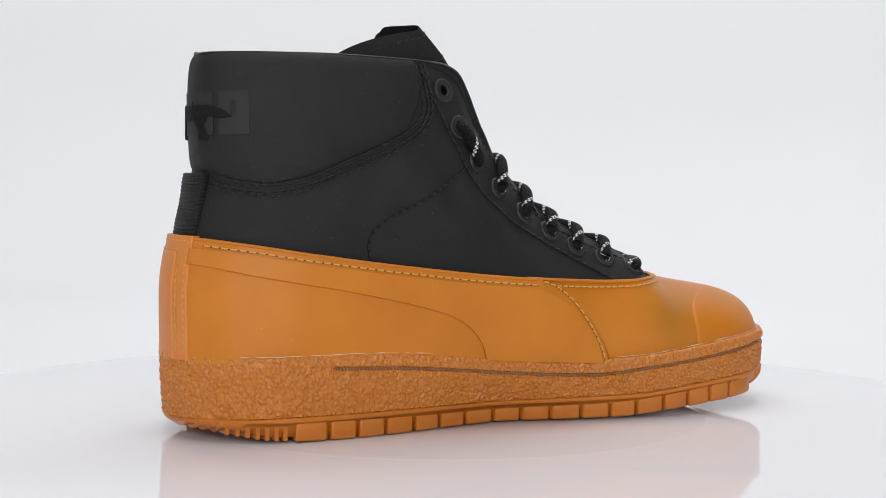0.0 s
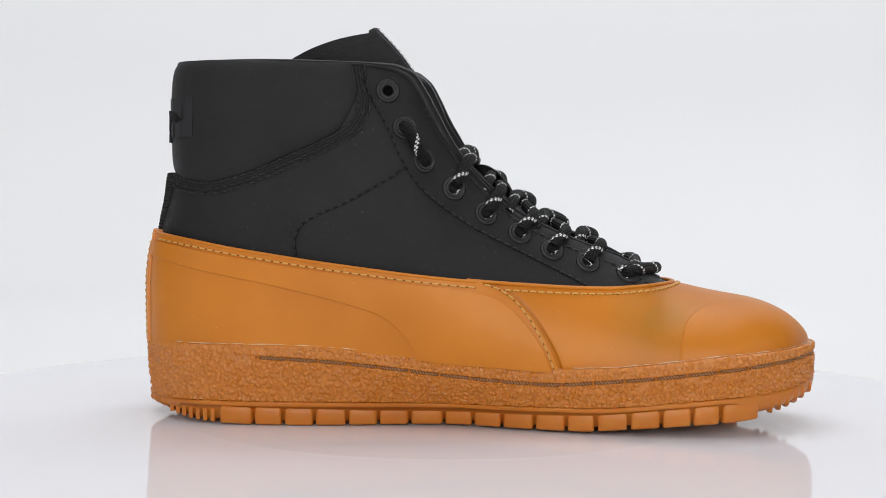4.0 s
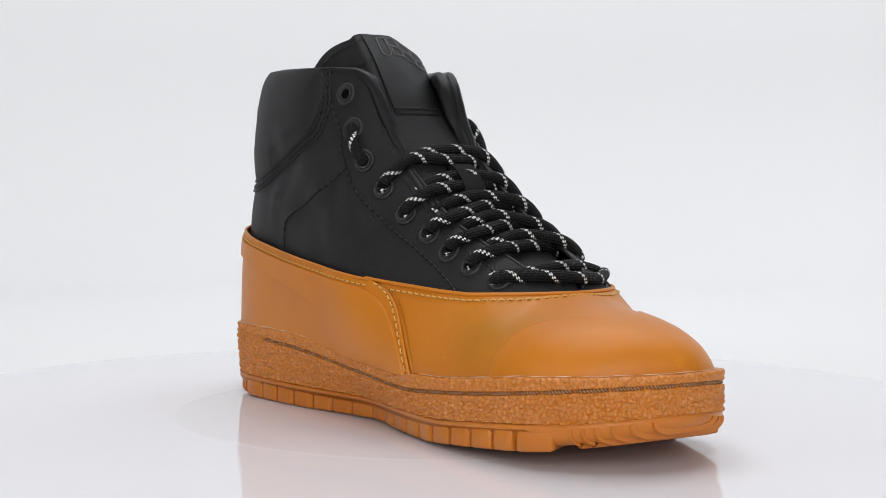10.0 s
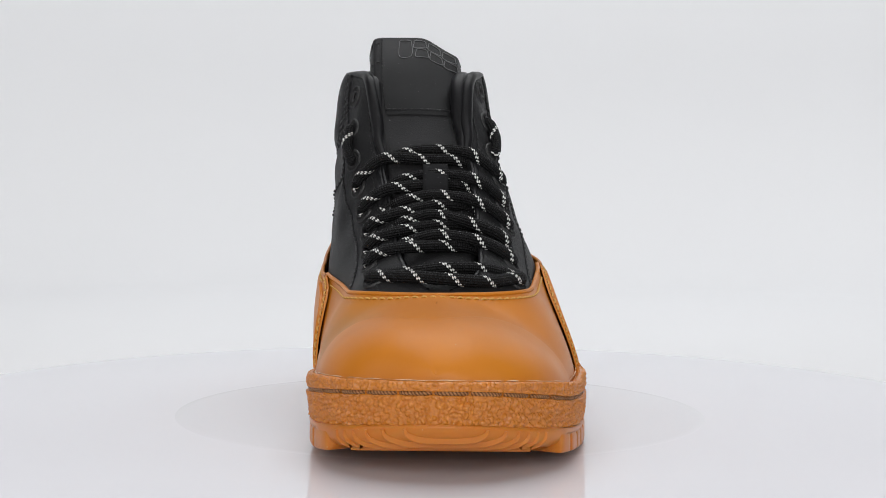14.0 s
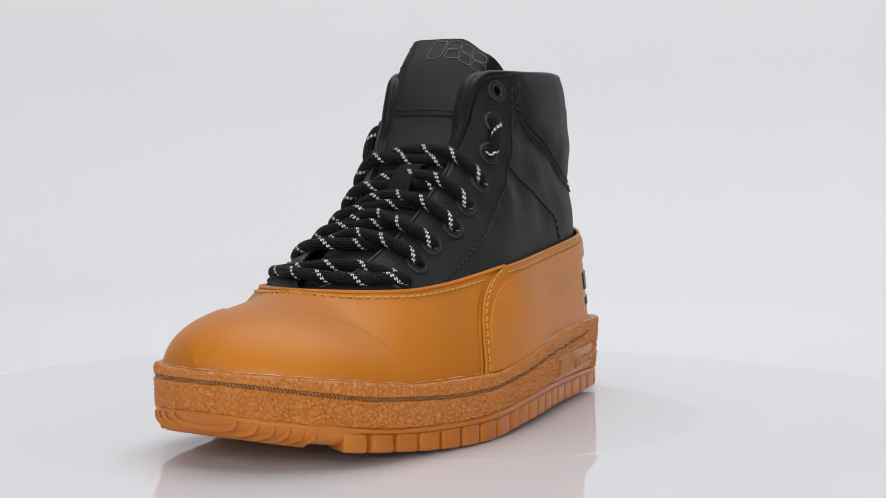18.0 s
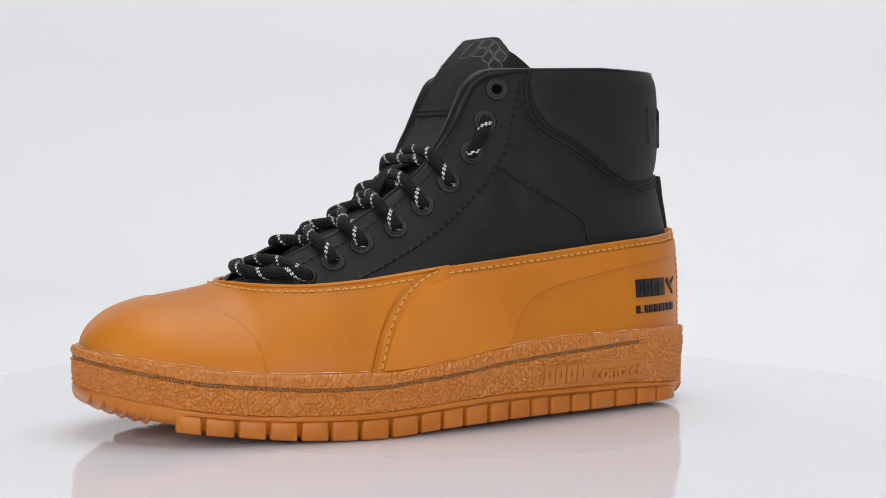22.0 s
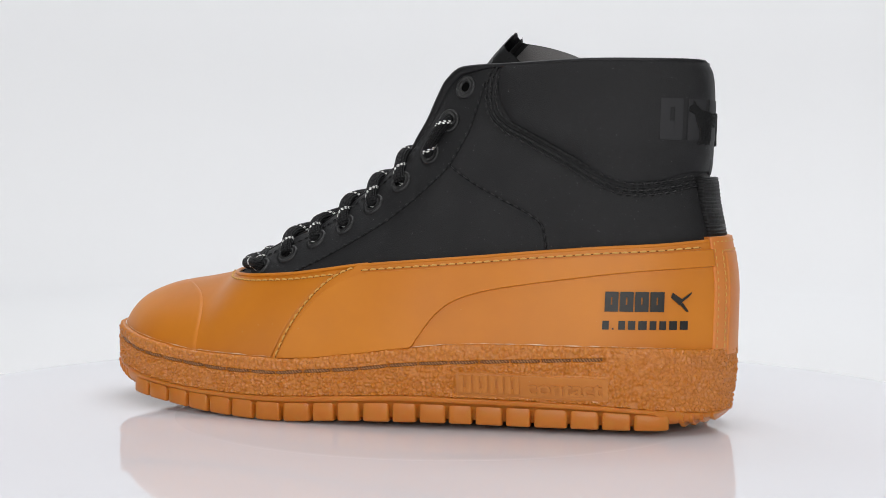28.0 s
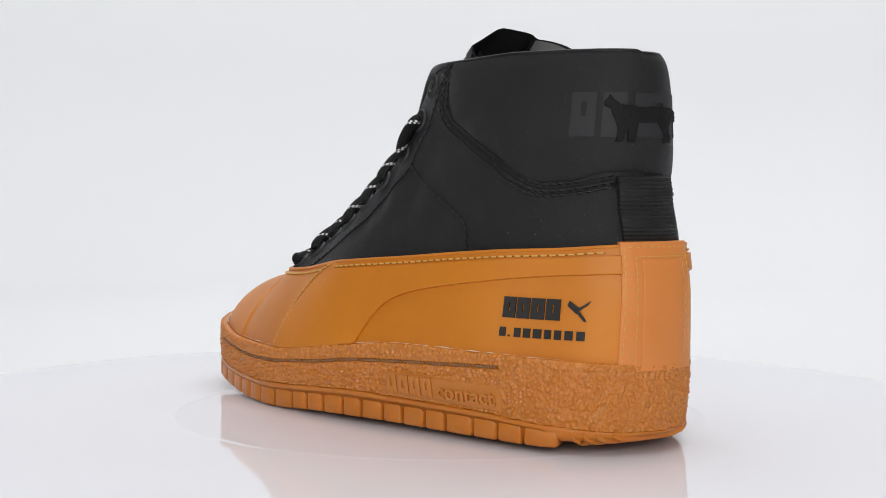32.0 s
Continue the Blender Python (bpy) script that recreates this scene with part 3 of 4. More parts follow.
def cross_bar(x, ya, yb, parent):
    """A thin bar across the sole under the toe or the heel."""
    w = .0009
    P = []
    for y in np.linspace(ya, yb, 7):
        zl = float(between(Z_LOW, x, y)) + .0004
        zt = zl + (float(between(Z_MID, x, y)) - zl) * .66
        P.append([(x - w, y, zt), (x - w, y, zl + .0003), (x - w * .6, y, zl), (x + w * .6, y, zl), (x + w, y, zl + .0003), (x + w, y, zt)])
    return solid("tread_bar", np.array(P), gum, parent)


def ridge(x, parent, tall=.0014, w=.0011):
    """A moulded bar across the curled end of the sole, lying on its skin and running out at both ends."""
    S = SKIN[0]
    pts = []
    for order, sgn in ((range(S.shape[1]), 0), (range(S.shape[1] - 1, -1, -1), 1)):
        for j in order:
            L = S[:, j]
            side = L[:, 1] < -.0035 if sgn == 0 else L[:, 1] >= -.0035
            d = L[:, 0] - x
            c = np.where((d * np.roll(d, -1) <= 0) & side)[0]
            if len(c):
                i = int(c[0])
                t = d[i] / (d[i] - d[(i + 1) % NS] + 1e-12)
                pts.append(L[i] * (1 - t) + L[(i + 1) % NS] * t)
    if len(pts) < 5:
        return
    q = spline(np.array(pts), 40)
    s = np.linspace(-1, 1, 40)
    t = np.gradient(q, axis=0)
    t /= np.linalg.norm(t, axis=1, keepdims=True)
    n = np.cross(t, (1.0, 0, 0))
    n /= np.maximum(np.linalg.norm(n, axis=1, keepdims=True), 1e-9)
    ref = np.column_stack([0 * s, np.sign(q[:, 1] + .0035) * .8, 0 * s - 1])
    n *= np.where(np.sum(n * ref, axis=1) < 0, -1.0, 1.0)[:, None]
    h = tall * np.clip((1 - np.abs(s)) / .35, 0, 1) ** .7
    X = np.array([1.0, 0, 0])
    P = [[q[i] - X * w - n[i] * .001, q[i] - X * w + n[i] * (h[i] - .0003), q[i] - X * w * .7 + n[i] * h[i], q[i] + X * w * .7 + n[i] * h[i],
          q[i] + X * w + n[i] * (h[i] - .0003), q[i] + X * w - n[i] * .001] for i in range(40)]
    solid("tread_bar", np.array(P), gum, parent)


def build_tread(sole):
    half = int(np.argmax(LOW[:, 0]))
    first = LOW[10, 1] < LOW[0, 1]           # the outline runs from the heel along side a first
    sides = [(0, half), (half, NS - 1)] if first else [(half, NS - 1), (0, half)]

    def place(side, x):
        lo, hi = sides[side]
        xs = LOW[lo:hi, 0]
        k = np.arange(len(xs))
        return lo + (np.interp(x, xs, k) if xs[-1] > xs[0] else np.interp(-x, -xs, k))
    for side, gaps in ((0, GAPS_A), (1, GAPS_B)):
        for a, b in zip(gaps, gaps[1:]):
            i0, i1 = sorted((place(side, a + .0008), place(side, b - .0008)))
            tread_block(i0, i1, sole)
    edge = [lambda x, s=s: float(LOW[int(round(place(s, x))) % NS, 1]) for s in (0, 1)]
    for x in np.arange(.1480, .1690, .0037):
        ridge(x, sole)
    for x in np.arange(-.0945, -.1165, -.0036):
        cross_bar(x, edge[0](x) + .0012, edge[1](x) - .0012 if x < -.117 else -.012, sole)
    for x in np.arange(-.1190, -.1325, -.0034):
        ridge(x, sole, .0016)


def build_groove_rope(mid):
    p = outline_at(ZG) - N_TOP * .0011
    P = np.column_stack([p, ZG])
    on = np.where(GROOVE_ON > .9)[0]
    runs = np.split(on, np.where(np.diff(on) > 1)[0] + 1)
    run = np.concatenate(runs[::-1]) if len(runs) == 2 and runs[0][0] == 0 else runs[0]
    s = np.r_[0, np.cumsum(np.linalg.norm(np.diff(P[run], axis=0), axis=1))]
    count = int(s[-1] / .0133)
    for k in range(count):
        q = np.linspace((k + .06) / count, (k + .94) / count, 9) * s[-1]
        path = np.stack([np.interp(q, s, P[run][:, i]) for i in range(3)], 1)
        dip = np.r_[.0012, .0003, 0, 0, 0, 0, 0, .0003, .0012]
        nn = np.stack([np.interp(q, s, N_TOP[run][:, i]) for i in range(2)], 1)
        path[:, :2] -= nn * dip[:, None]
        rod("groove_stitch", path, .00078, rope, mid, n=8, uv=True)


def build_glue(mid):
    """The thin pale line of dried glue where the upper meets the sole."""
    out = np.where(TOP[:, 0] > .02, np.interp(TOP[:, 0], [.1, .13], [.0011, .0016]), .0029)
    d = inset(TOP[:, 0], TOP[:, 1]) - out - .0002
    path = np.column_stack([TOP - N_TOP * d[:, None], ZT + .0003])
    path[:, 2] += [.0002 * noise.noise(Vector(p) * 160) for p in path]
    r = np.array([max(.00003, .00012 + .00030 * noise.noise(Vector(p) * 230)) for p in path])
    on = np.where(TOP[:, 0] > -.118)[0]
    first = int(np.where(np.diff(on) > 1)[0][0]) + 1 if np.any(np.diff(on) > 1) else 0
    on = np.roll(on, -first)
    rod("glue_line", path[on], r[on], glue, mid, "thin pale line of dried glue", n=6)


midsole = build_midsole()
build_glue(midsole)
outsole = build_outsole()
build_tread(outsole)
build_groove_rope(midsole)

# ---- upper: black quarters, collar, rubber shell ----
SHELL = (curve((-.14, .0843), (-.1267, .0838), (-.1059, .0814), (-.0809, .0774), (-.0565, .0739), (-.0321, .0708), (-.0076, .0678), (.0206, .0646),
               (.0414, .0629), (.0657, .0615), (.078, .0613), (.0903, .0618), (.1, .0621), (.115, .0622)),
         curve((-.14, .0840), (-.1272, .0833), (-.1079, .0814), (-.0812, .0797), (-.0553, .0775), (-.0299, .0749), (-.0048, .0725), (.0187, .0700),
               (.0444, .0661), (.0567, .0643), (.069, .0632), (.0815, .0624), (.0941, .0622), (.1005, .0622), (.115, .0622)))
STRIPE = (curve((-.14, .0735), (-.1275, .0728), (-.1057, .0687), (-.0807, .0642), (-.0563, .0595), (-.0319, .0537), (-.0197, .0498), (-.0098, .043),
                (-.0049, .0359), (-.0030, .0300), (.0, .02), (.06, .02)),
          curve((-.14, .0722), (-.1279, .0715), (-.1074, .07), (-.0809, .067), (-.0551, .0633), (-.0349, .0594), (-.0224, .0547), (-.015, .0485),
                (-.01, .041), (-.0066, .0348), (-.004, .025), (0, .02), (.06, .02)))
WING = (curve((0, .0595), (.28, .0561), (.53, .0506), (.77, .0426), (.92, .0336), (1, .0215)),
        curve((0, .0597), (.2, .0575), (.42, .0543), (.64, .0488), (.8, .0421), (.93, .0320), (1, .0195)))
CAP = (curve((0, .1080), (.35, .1105), (.5, .1150), (.62, .1220), (.75, .1310), (.88, .1370), (1, .1385)),
       curve((0, .1015), (.3, .1042), (.45, .1080), (.58, .1145), (.7, .1230), (.85, .1330), (1, .1385)))
COLLAR = (curve((-.135, .1118), (-.1184, .1108), (-.1115, .1077), (-.0988, .1063), (-.0838, .1093), (-.0642, .1173), (-.0447, .126), (-.035, .1322), (-.03, .136)),
          curve((-.135, .1122), (-.1184, .1121), (-.1075, .1084), (-.094, .1075), (-.0807, .1125), (-.0703, .1187), (-.0547, .1273), (-.0407, .1346), (-.03, .141)))
COLLAR_FRONT = (curve((0, -.0385), (.12, -.0340), (.3, -.0313), (.6, -.0325), (1, -.0352)), curve((0, -.0425), (.12, -.0372), (.3, -.0350), (.6, -.0347), (1, -.0380)))
STRIP_A = HEEL_X - .0365          # where the heel strip's edges run
TAB_A = HEEL_X - .0385


def flat_x(a, z=.09):
    """The x seen from the side of a way a round the heel."""
    f = np.clip((HEEL_X - a) / .05, 0, 1) * math.pi / 2
    return np.where(a < HEEL_X, HEEL_X - (HEEL_X - HEEL(z)) * np.sin(f) ** (2 / 2.2), a)


def edge_z(side):
    return lambda A: Z_EDGE[side](np.maximum(A, HEEL_X))


def low_z(side, up=0.0):
    return lambda A: base_z(side, np.maximum(A, HEEL_X)) + up


def shell_z(side, down=0.0):
    return lambda A: np.minimum(SHELL[side](flat_x(A, .08)) - down, Z_EDGE[side](np.maximum(A, HEEL_X)))


def both(name, make, mat, label, seam, lift=0.0):
    """Two halves made for each side, sewn along the ridge where the sides meet."""
    P = [make(s) for s in (0, 1)]
    on = np.linalg.norm(P[0][:, -1] - P[1][:, -1], axis=1) < .014
    on &= P[0][:, -1, 0] > seam
    mid = (P[0][:, -1] + P[1][:, -1]) / 2 + np.array([0, 0, lift])
    end = (P[0][-1] + P[1][-1]) / 2
    for p in P:
        p[on, -1] = mid[on]
        p[-1] = end
    n, m = P[0].shape[:2]
    bm = bmesh.new()
    for k, p in enumerate(P):
        vs = [bm.verts.new(v) for v in p.reshape(-1, 3)]
        for i in range(n - 1):
            for j in range(m - 1):
                q = [vs[i * m + j], vs[(i + 1) * m + j], vs[(i + 1) * m + j + 1], vs[i * m + j + 1]]
                bm.faces.new(q if k == 0 else q[::-1])
    bmesh.ops.remove_doubles(bm, verts=bm.verts, dist=2e-5)
    ridge_y = (P[0][:, -1, 1] + P[1][:, -1, 1]) / 2
    ridge_x = P[0][:, -1, 0]
    order = np.argsort(ridge_x)
    inner = [v for v in bm.verts if v.co.x > seam + .003 and not v.is_boundary and abs(v.co.y - np.interp(v.co.x, ridge_x[order], ridge_y[order])) < .012]
    for _ in range(26):
        bmesh.ops.smooth_vert(bm, verts=inner, factor=.5, use_axis_x=True, use_axis_y=True, use_axis_z=True)
    return part(name, bm, mat, shoe, label)


TIP_END = TIP - .0002
quarters, linings = [], []
for side in (0, 1):
    quarters.append(panel("quarter", side, HEEL_MID, .1065, low_z(side, .01), edge_z(side), fabric, 150, 60, 0.0, (0, 0, 0, 0), label="matte black woven nylon quarter"))
    P = panel(None, side, HEEL_MID, .094, low_z(side, .02), lambda A, s=side: edge_z(s)(A) - .0004, lining, 110, 40, -.0045, (0, 0, 0, 0))
    linings.append(sheet("lining", P, lining, shoe, "black textile inner lining", flip=side == 0))
pads = [panel(None, s, HEEL_MID, COLLAR_FRONT[s], lambda A, s=s: COLLAR[s](flat_x(A, .11)), edge_z(s), fabric, 110, 40, .0002, (0, 1, 1, 1),
              puff=.0026, soft=.0009, deep=.0004) for s in (0, 1)]
pads = np.concatenate([pads[0][:0:-1], (pads[0][:1] + pads[1][:1]) / 2, pads[1][1:]])
for _ in range(4):
    c = len(pads) // 2
    pads[c - 6:c + 7] = (pads[c - 7:c + 6] + pads[c - 6:c + 7] * 2 + pads[c - 5:c + 8]) / 4
sheet("ankle_collar", pads, fabric, shoe, "padded black nylon ankle collar", flip=True)


def soft_top(side, A, Z, groove):
    P, N = surf(side, A, Z), normal(side, A, Z)
    v = np.concatenate([np.zeros((A.shape[0], 1)), np.cumsum(np.linalg.norm(np.diff(P, axis=1), axis=2), 1)], 1)
    d = np.where(A > THROAT, 1.0, v[:, -1:] - v)
    d = np.minimum(d, A - A[:1])
    k = np.sqrt(np.clip(1 - (1 - np.clip(d / .0009, 0, 1)) ** 2, 0, 1))
    return P + N * (.0011 * k - .0012 * (1 - k) - groove)[..., None]


THROAT = .1066


def vamp_half(side):
    t = np.unique(np.r_[np.linspace(0, .30, 260), np.linspace(.30, .85, 72), 1 - .15 * (1 - np.sin(np.linspace(0, math.pi / 2, 40)))])
    v = dense(0, 1, 44, .0009 / .05)
    A = .0165 + (TIP_END - .0165) * t[:, None] + 0 * v[None]
    b, e, k = base_z(side, A), Z_EDGE[side](A), ROUND[side](A)
    g1 = np.arcsin(np.clip((shell_z(side)(A) - b) / (e - b), 0, 1) ** (k / 2))
    # the deep crevice along the front edge of the side shell
    groove = .0010 * np.exp(-((A - WING[side](v)[None] - .0007) / .0007) ** 2) * smoothstep(0, .12, v)[None]
    return soft_top(side, A, b + (e - b) * np.sin(g1 * v) ** (2 / k), groove)


def cap_half(side):
    t = np.unique(np.r_[dense(0, .8, 40, .004), 1 - .2 * (1 - np.sin(np.linspace(0, math.pi / 2, 30)))])
    v = np.linspace(0, 1, 50)
    r = CAP[side](v)
    A = r[None] + (TIP_END + .0001 - r)[None] * t[:, None]
    b, e, k = base_z(side, A), Z_EDGE[side](A), ROUND[side](A)
    Z = b + (e - b) * np.sin(math.pi / 2 * v) ** (2 / k)
    high = .0018 - .0006 * smoothstep(.7, 1.0, v)[None]
    return panel_points(side, A, Z, high, (1, 0, 0, 0), soft=.0014, deep=-.0006)


vamp = both("vamp", vamp_half, rubber_vamp, "ochre rubber vamp", THROAT)
cap = both("toe_cap", cap_half, rubber, "smooth ochre rubber toe cap", .10)
shells = []
for side in (0, 1):
    sh = panel("side_shell", side, STRIP_A - .002, WING[side], low_z(side), shell_z(side), rubber, 130, 30, .0029, (1, 1, 0, 1), label="ochre rubber side shell", soft=.0005, deep=-.0021)
    shells.append(sh)
    panel("side_stripe", side, STRIP_A - .001, lambda v, s=side: WING[s](v) - .0042, lambda A, s=side: np.maximum(STRIPE[s](flat_x(A, .07)), base_z(s, np.maximum(A, HEEL_X)) + .0024),
          shell_z(side, .0042), rubber, 130, 24, .0042, (1, 1, 1, 1), label="raised ochre side stripe", soft=.0004, deep=-.0024, parent=sh)


def strip_points(half, z0, z1, n, m, out, edge=(1, 1, 1, 1), soft=.0008, deep=.0012):
    """A band round the middle of the heel, as wide as half on both sides (ways a), from z0 to z1."""
    c = dense(-half, half, n, .0009)
    z = dense(z0, z1, m, .0009)
    cols = []
    for q in c:
        s = 0 if q < 0 else 1
        cols.append(surf(s, np.full(len(z), HEEL_MID + abs(q)), z))
    P = np.stack(cols)
    u, v = np.gradient(P, axis=0), np.gradient(P, axis=1)
    N = np.cross(u, v)
    N /= np.maximum(np.linalg.norm(N, axis=2, keepdims=True), 1e-12)
    if N[n // 2, m // 2, 0] > 0:
        N = -N
    L = np.r_[0, np.cumsum(np.linalg.norm(np.diff(P[:, len(z) // 2], axis=0), axis=1))]
    far = np.full(P.shape[:2], 1.0)
    for on, d in zip(edge, (L[:, None] + 0 * z, L[-1] - L[:, None] + 0 * z, z - z0 + 0 * L[:, None], z1 - z + 0 * L[:, None])):
        if on:
            far = np.minimum(far, d)
    k = np.sqrt(np.clip(1 - (1 - np.clip(far / soft, 0, 1)) ** 2, 0, 1))
    o = out(z)[None] if callable(out) else out
    return P + N * (o * k - deep * (1 - k))[..., None], N


P, N = strip_points(HEEL_MID * -1 + STRIP_A, .0335, .0846, 30, 30, .0037, (1, 1, 0, 1))
heel_strip = sheet("heel_strip", P, rubber_pale, shoe, "paler orange rubber heel strip with double stitching")
P2, _ = strip_points(HEEL_MID * -1 + STRIP_A - .0068, .0336, .0775, 24, 24, .0042, (1, 1, 0, 1), deep=-.0035)
sheet("heel_inset", P2, rubber_pale, heel_strip)
for d in (.0018, .0056):
    half = HEEL_MID * -1 + STRIP_A - d * .9
    path = [(-half, z) for z in np.linspace(.036, .0838 - d, 30)] + [(q, .0838 - d) for q in np.linspace(-half, half, 26)[1:-1]] + [(half, z) for z in np.linspace(.0838 - d, .036, 30)]
    pts = np.array([surf(0 if q < 0 else 1, np.array(HEEL_MID + abs(q)), np.array(z)) for q, z in path])
    nn = np.array([normal(0 if q < 0 else 1, np.array(HEEL_MID + max(abs(q), .001)), np.array(z)) for q, z in path])
    stitches("heel_stitching", pts + nn * (.0034 if d < .003 else .0037), nn, tan_thread, parent=heel_strip, label="tan heel stitching")
tab_out = curve((.080, .0010), (.086, .0016), (.100, .0026), (.108, .0034), (.114, .0030))
P, _ = strip_points(HEEL_MID * -1 + TAB_A, .0800, .1106, 30, 190, lambda z: tab_out(z) + .00012 * np.sin(z * 2 * math.pi / .0017))
pull_tab = sheet("pull_tab", P, webbing, shoe, "ribbed black webbing heel tab")


# ---- edges and seams ----
def along(side, a, z, out=0.0):
    P, N = surf(side, a, z), normal(side, a, z)
    return P + N * out, N


# collar rim: from one facing over the collar's back to the other
rim_a = np.r_[np.linspace(.012, HEEL_X, 110), np.linspace(HEEL_X, HEEL_MID, 40)[1:]]
left = surf(0, rim_a, edge_z(0)(rim_a))
right = surf(1, rim_a, edge_z(1)(rim_a))[::-1][1:]
path = spline(np.concatenate([left, right])[::2], 320)
xs = path[:, 0]
rim_r = np.interp(xs, [-.13, -.03, -.012, .0, .012], [.0010, .0011, .0028, .0032, .0016])
path[:, 2] -= np.interp(xs, [-.13, -.03, -.01, .012], [.0004, .0006, .0018, .001])
rod("collar_rim", path, rim_r, leather, shoe, "smooth black leather collar rim", n=12)
# facing edges from the collar down to the throat
for side in (0, 1):
    a = np.linspace(.010, .100, 60)
    rod("facing_edge", surf(side, a, edge_z(side)(a)) - np.array([0, 0, .0004]), .0011, leather, quarters[side], n=8)
    # lining roll inside the facing, seen from ahead
    a = np.linspace(-.030, .060, 70)
    y = np.sign(.5 - side) * np.interp(a, [-.03, -.01, .02, .06], [.0045 + .002 * side, .0040 + .002 * side, .0030 + .001 * side, .0015])
    q = surf(side, a, edge_z(side)(a) - .0030)
    q[:, 1] += y
    q[:, 0] -= .0012
    rod("facing_pad", q, np.interp(a, [-.03, -.012, .015, .06], [.0030, .0042, .0032, .0012]), leather, linings[side], "padded black leather facing", n=12)
    # bead along the shell's top edge
    a = np.r_[np.linspace(STRIP_A, HEEL_X, 20), np.linspace(HEEL_X, WING[side](1.0), 90)[1:]]
    p, n = along(side, a, shell_z(side)(a) - .0006, .0025)
    rod("shell_bead", p, .0008, rubber, shells[side], n=8)
    p, n = along(side, a[2:], shell_z(side)(a[2:]) - .0030, .0030)
    stitches("shell_stitching", p, n, tan_thread, .0030, .0009, .00046, parent=shells[side], label="tan stitching")
    # unbroken dark rod: colour in place of the shaded slits between stitches
    rod("stitch_shade_line", p - n * .00012, .00028, stitch_shade, shells[side], "dark line painting the shade of needle holes under the stitching", n=6)
    v = np.linspace(.02, .97, 70)
    wa = WING[side](v)
    lo, hi = low_z(side)(wa), shell_z(side)(wa)
    for d in (.0020,):
        a2 = wa - d
        b_, e_, k_ = base_z(side, a2), Z_EDGE[side](a2), ROUND[side](a2)
        z2 = b_ + (e_ - b_) * np.sin(np.arcsin(np.clip((shell_z(side)(a2) - b_) / (e_ - b_), 0, 1) ** (k_ / 2)) * v) ** (2 / k_)
        p, n = along(side, a2, z2, .0030)
        stitches("wing_stitching", p, n, tan_thread, .0027, .0009, .00046, parent=shells[side], label="tan stitching")
        # again a dark rod for the slits' shade, no groove is cut
        rod("stitch_shade_line", p - n * .00012, .00026, stitch_shade, shells[side], "dark line painting the shade of needle holes under the stitching", n=6)

# the vamp's top edge: a bead and a row of stitches from wing to wing
ends = np.r_[np.linspace(.0175, .095, 70), np.linspace(.095, THROAT, 30)[1:]]
run, nrm = [], []
for side in (0, 1):
    z = np.minimum(shell_z(side)(ends), edge_z(side)(ends) - .0001)
    p, n = along(side, ends, z)
    run.append(p)
    nrm.append(n)
path = np.concatenate([run[0], run[1][::-1]])
up = np.concatenate([nrm[0], nrm[1][::-1]])
for _ in range(6):
    up[1:-1] = (up[:-2] + up[1:-1] + up[2:]) / 3
    path[60:-60] = (path[59:-61] + path[60:-60] * 2 + path[61:-59]) / 4
up /= np.linalg.norm(up, axis=1, keepdims=True)
rod("vamp_bead", path + up * .0010, .0010, rubber_vamp, vamp, n=8)
way = np.gradient(path, axis=0)
way /= np.linalg.norm(way, axis=1, keepdims=True)
down = np.cross(way, up)
if down[len(down) // 2, 0] < 0:
    down = -down
for _ in range(10):
    down[1:-1] = (down[:-2] + down[1:-1] + down[2:]) / 3
seam = path + down * .0030 + up * .0011
seam = spline(seam[14:-14:3], 240)
nn = np.stack([np.interp(np.linspace(0, 1, 240), np.linspace(0, 1, len(up) - 28), up[14:-14, k]) for k in range(3)], 1)
stitches("vamp_stitching", seam, nn, tan_thread, .0027, .0009, .00044, parent=vamp, lift=.0003, label="tan stitching")
# dark rod painting the shade below this row too
rod("stitch_shade_line", seam - nn * .00012, .00026, stitch_shade, vamp, "dark line painting the shade of needle holes under the stitching", n=6)

SEAMS = {
    "facing": ([(-.0302, .1542), (-.0253, .1433), (-.0174, .1287), (-.0099, .1136), (-.0005, .1019), (.0168, .0892), (.0365, .0788), (.0537, .0704), (.0700, .0624)],
               [(-.0287, .1521), (-.0243, .1356), (-.0206, .1256), (-.0145, .1149), (-.0046, .1043), (.0127, .0901), (.0322, .0782), (.0518, .0683), (.0620, .0642)]),
    "quarter": ([(-.0099, .1136), (-.0202, .1066), (-.0348, .0984), (-.047, .0929), (-.0548, .088), (-.0578, .0818), (-.0572, .0745)],
                [(-.0145, .1149), (-.0246, .1082), (-.0398, .1003), (-.0513, .0946), (-.0583, .0896), (-.0604, .0833), (-.061, .079)]),
    "collar": ([(-.0345, .1577), (-.0326, .1493), (-.0313, .1395), (-.035, .1322), (-.0447, .126), (-.0642, .1173), (-.0838, .1093), (-.0988, .1063), (-.1115, .1077), (-.1184, .1100)],
               [(-.0375, .1582), (-.0347, .1507), (-.0356, .1408), (-.0407, .1346), (-.0547, .1273), (-.0703, .1187), (-.0807, .1125), (-.094, .1075), (-.1075, .1084), (-.1184, .1113)]),
}
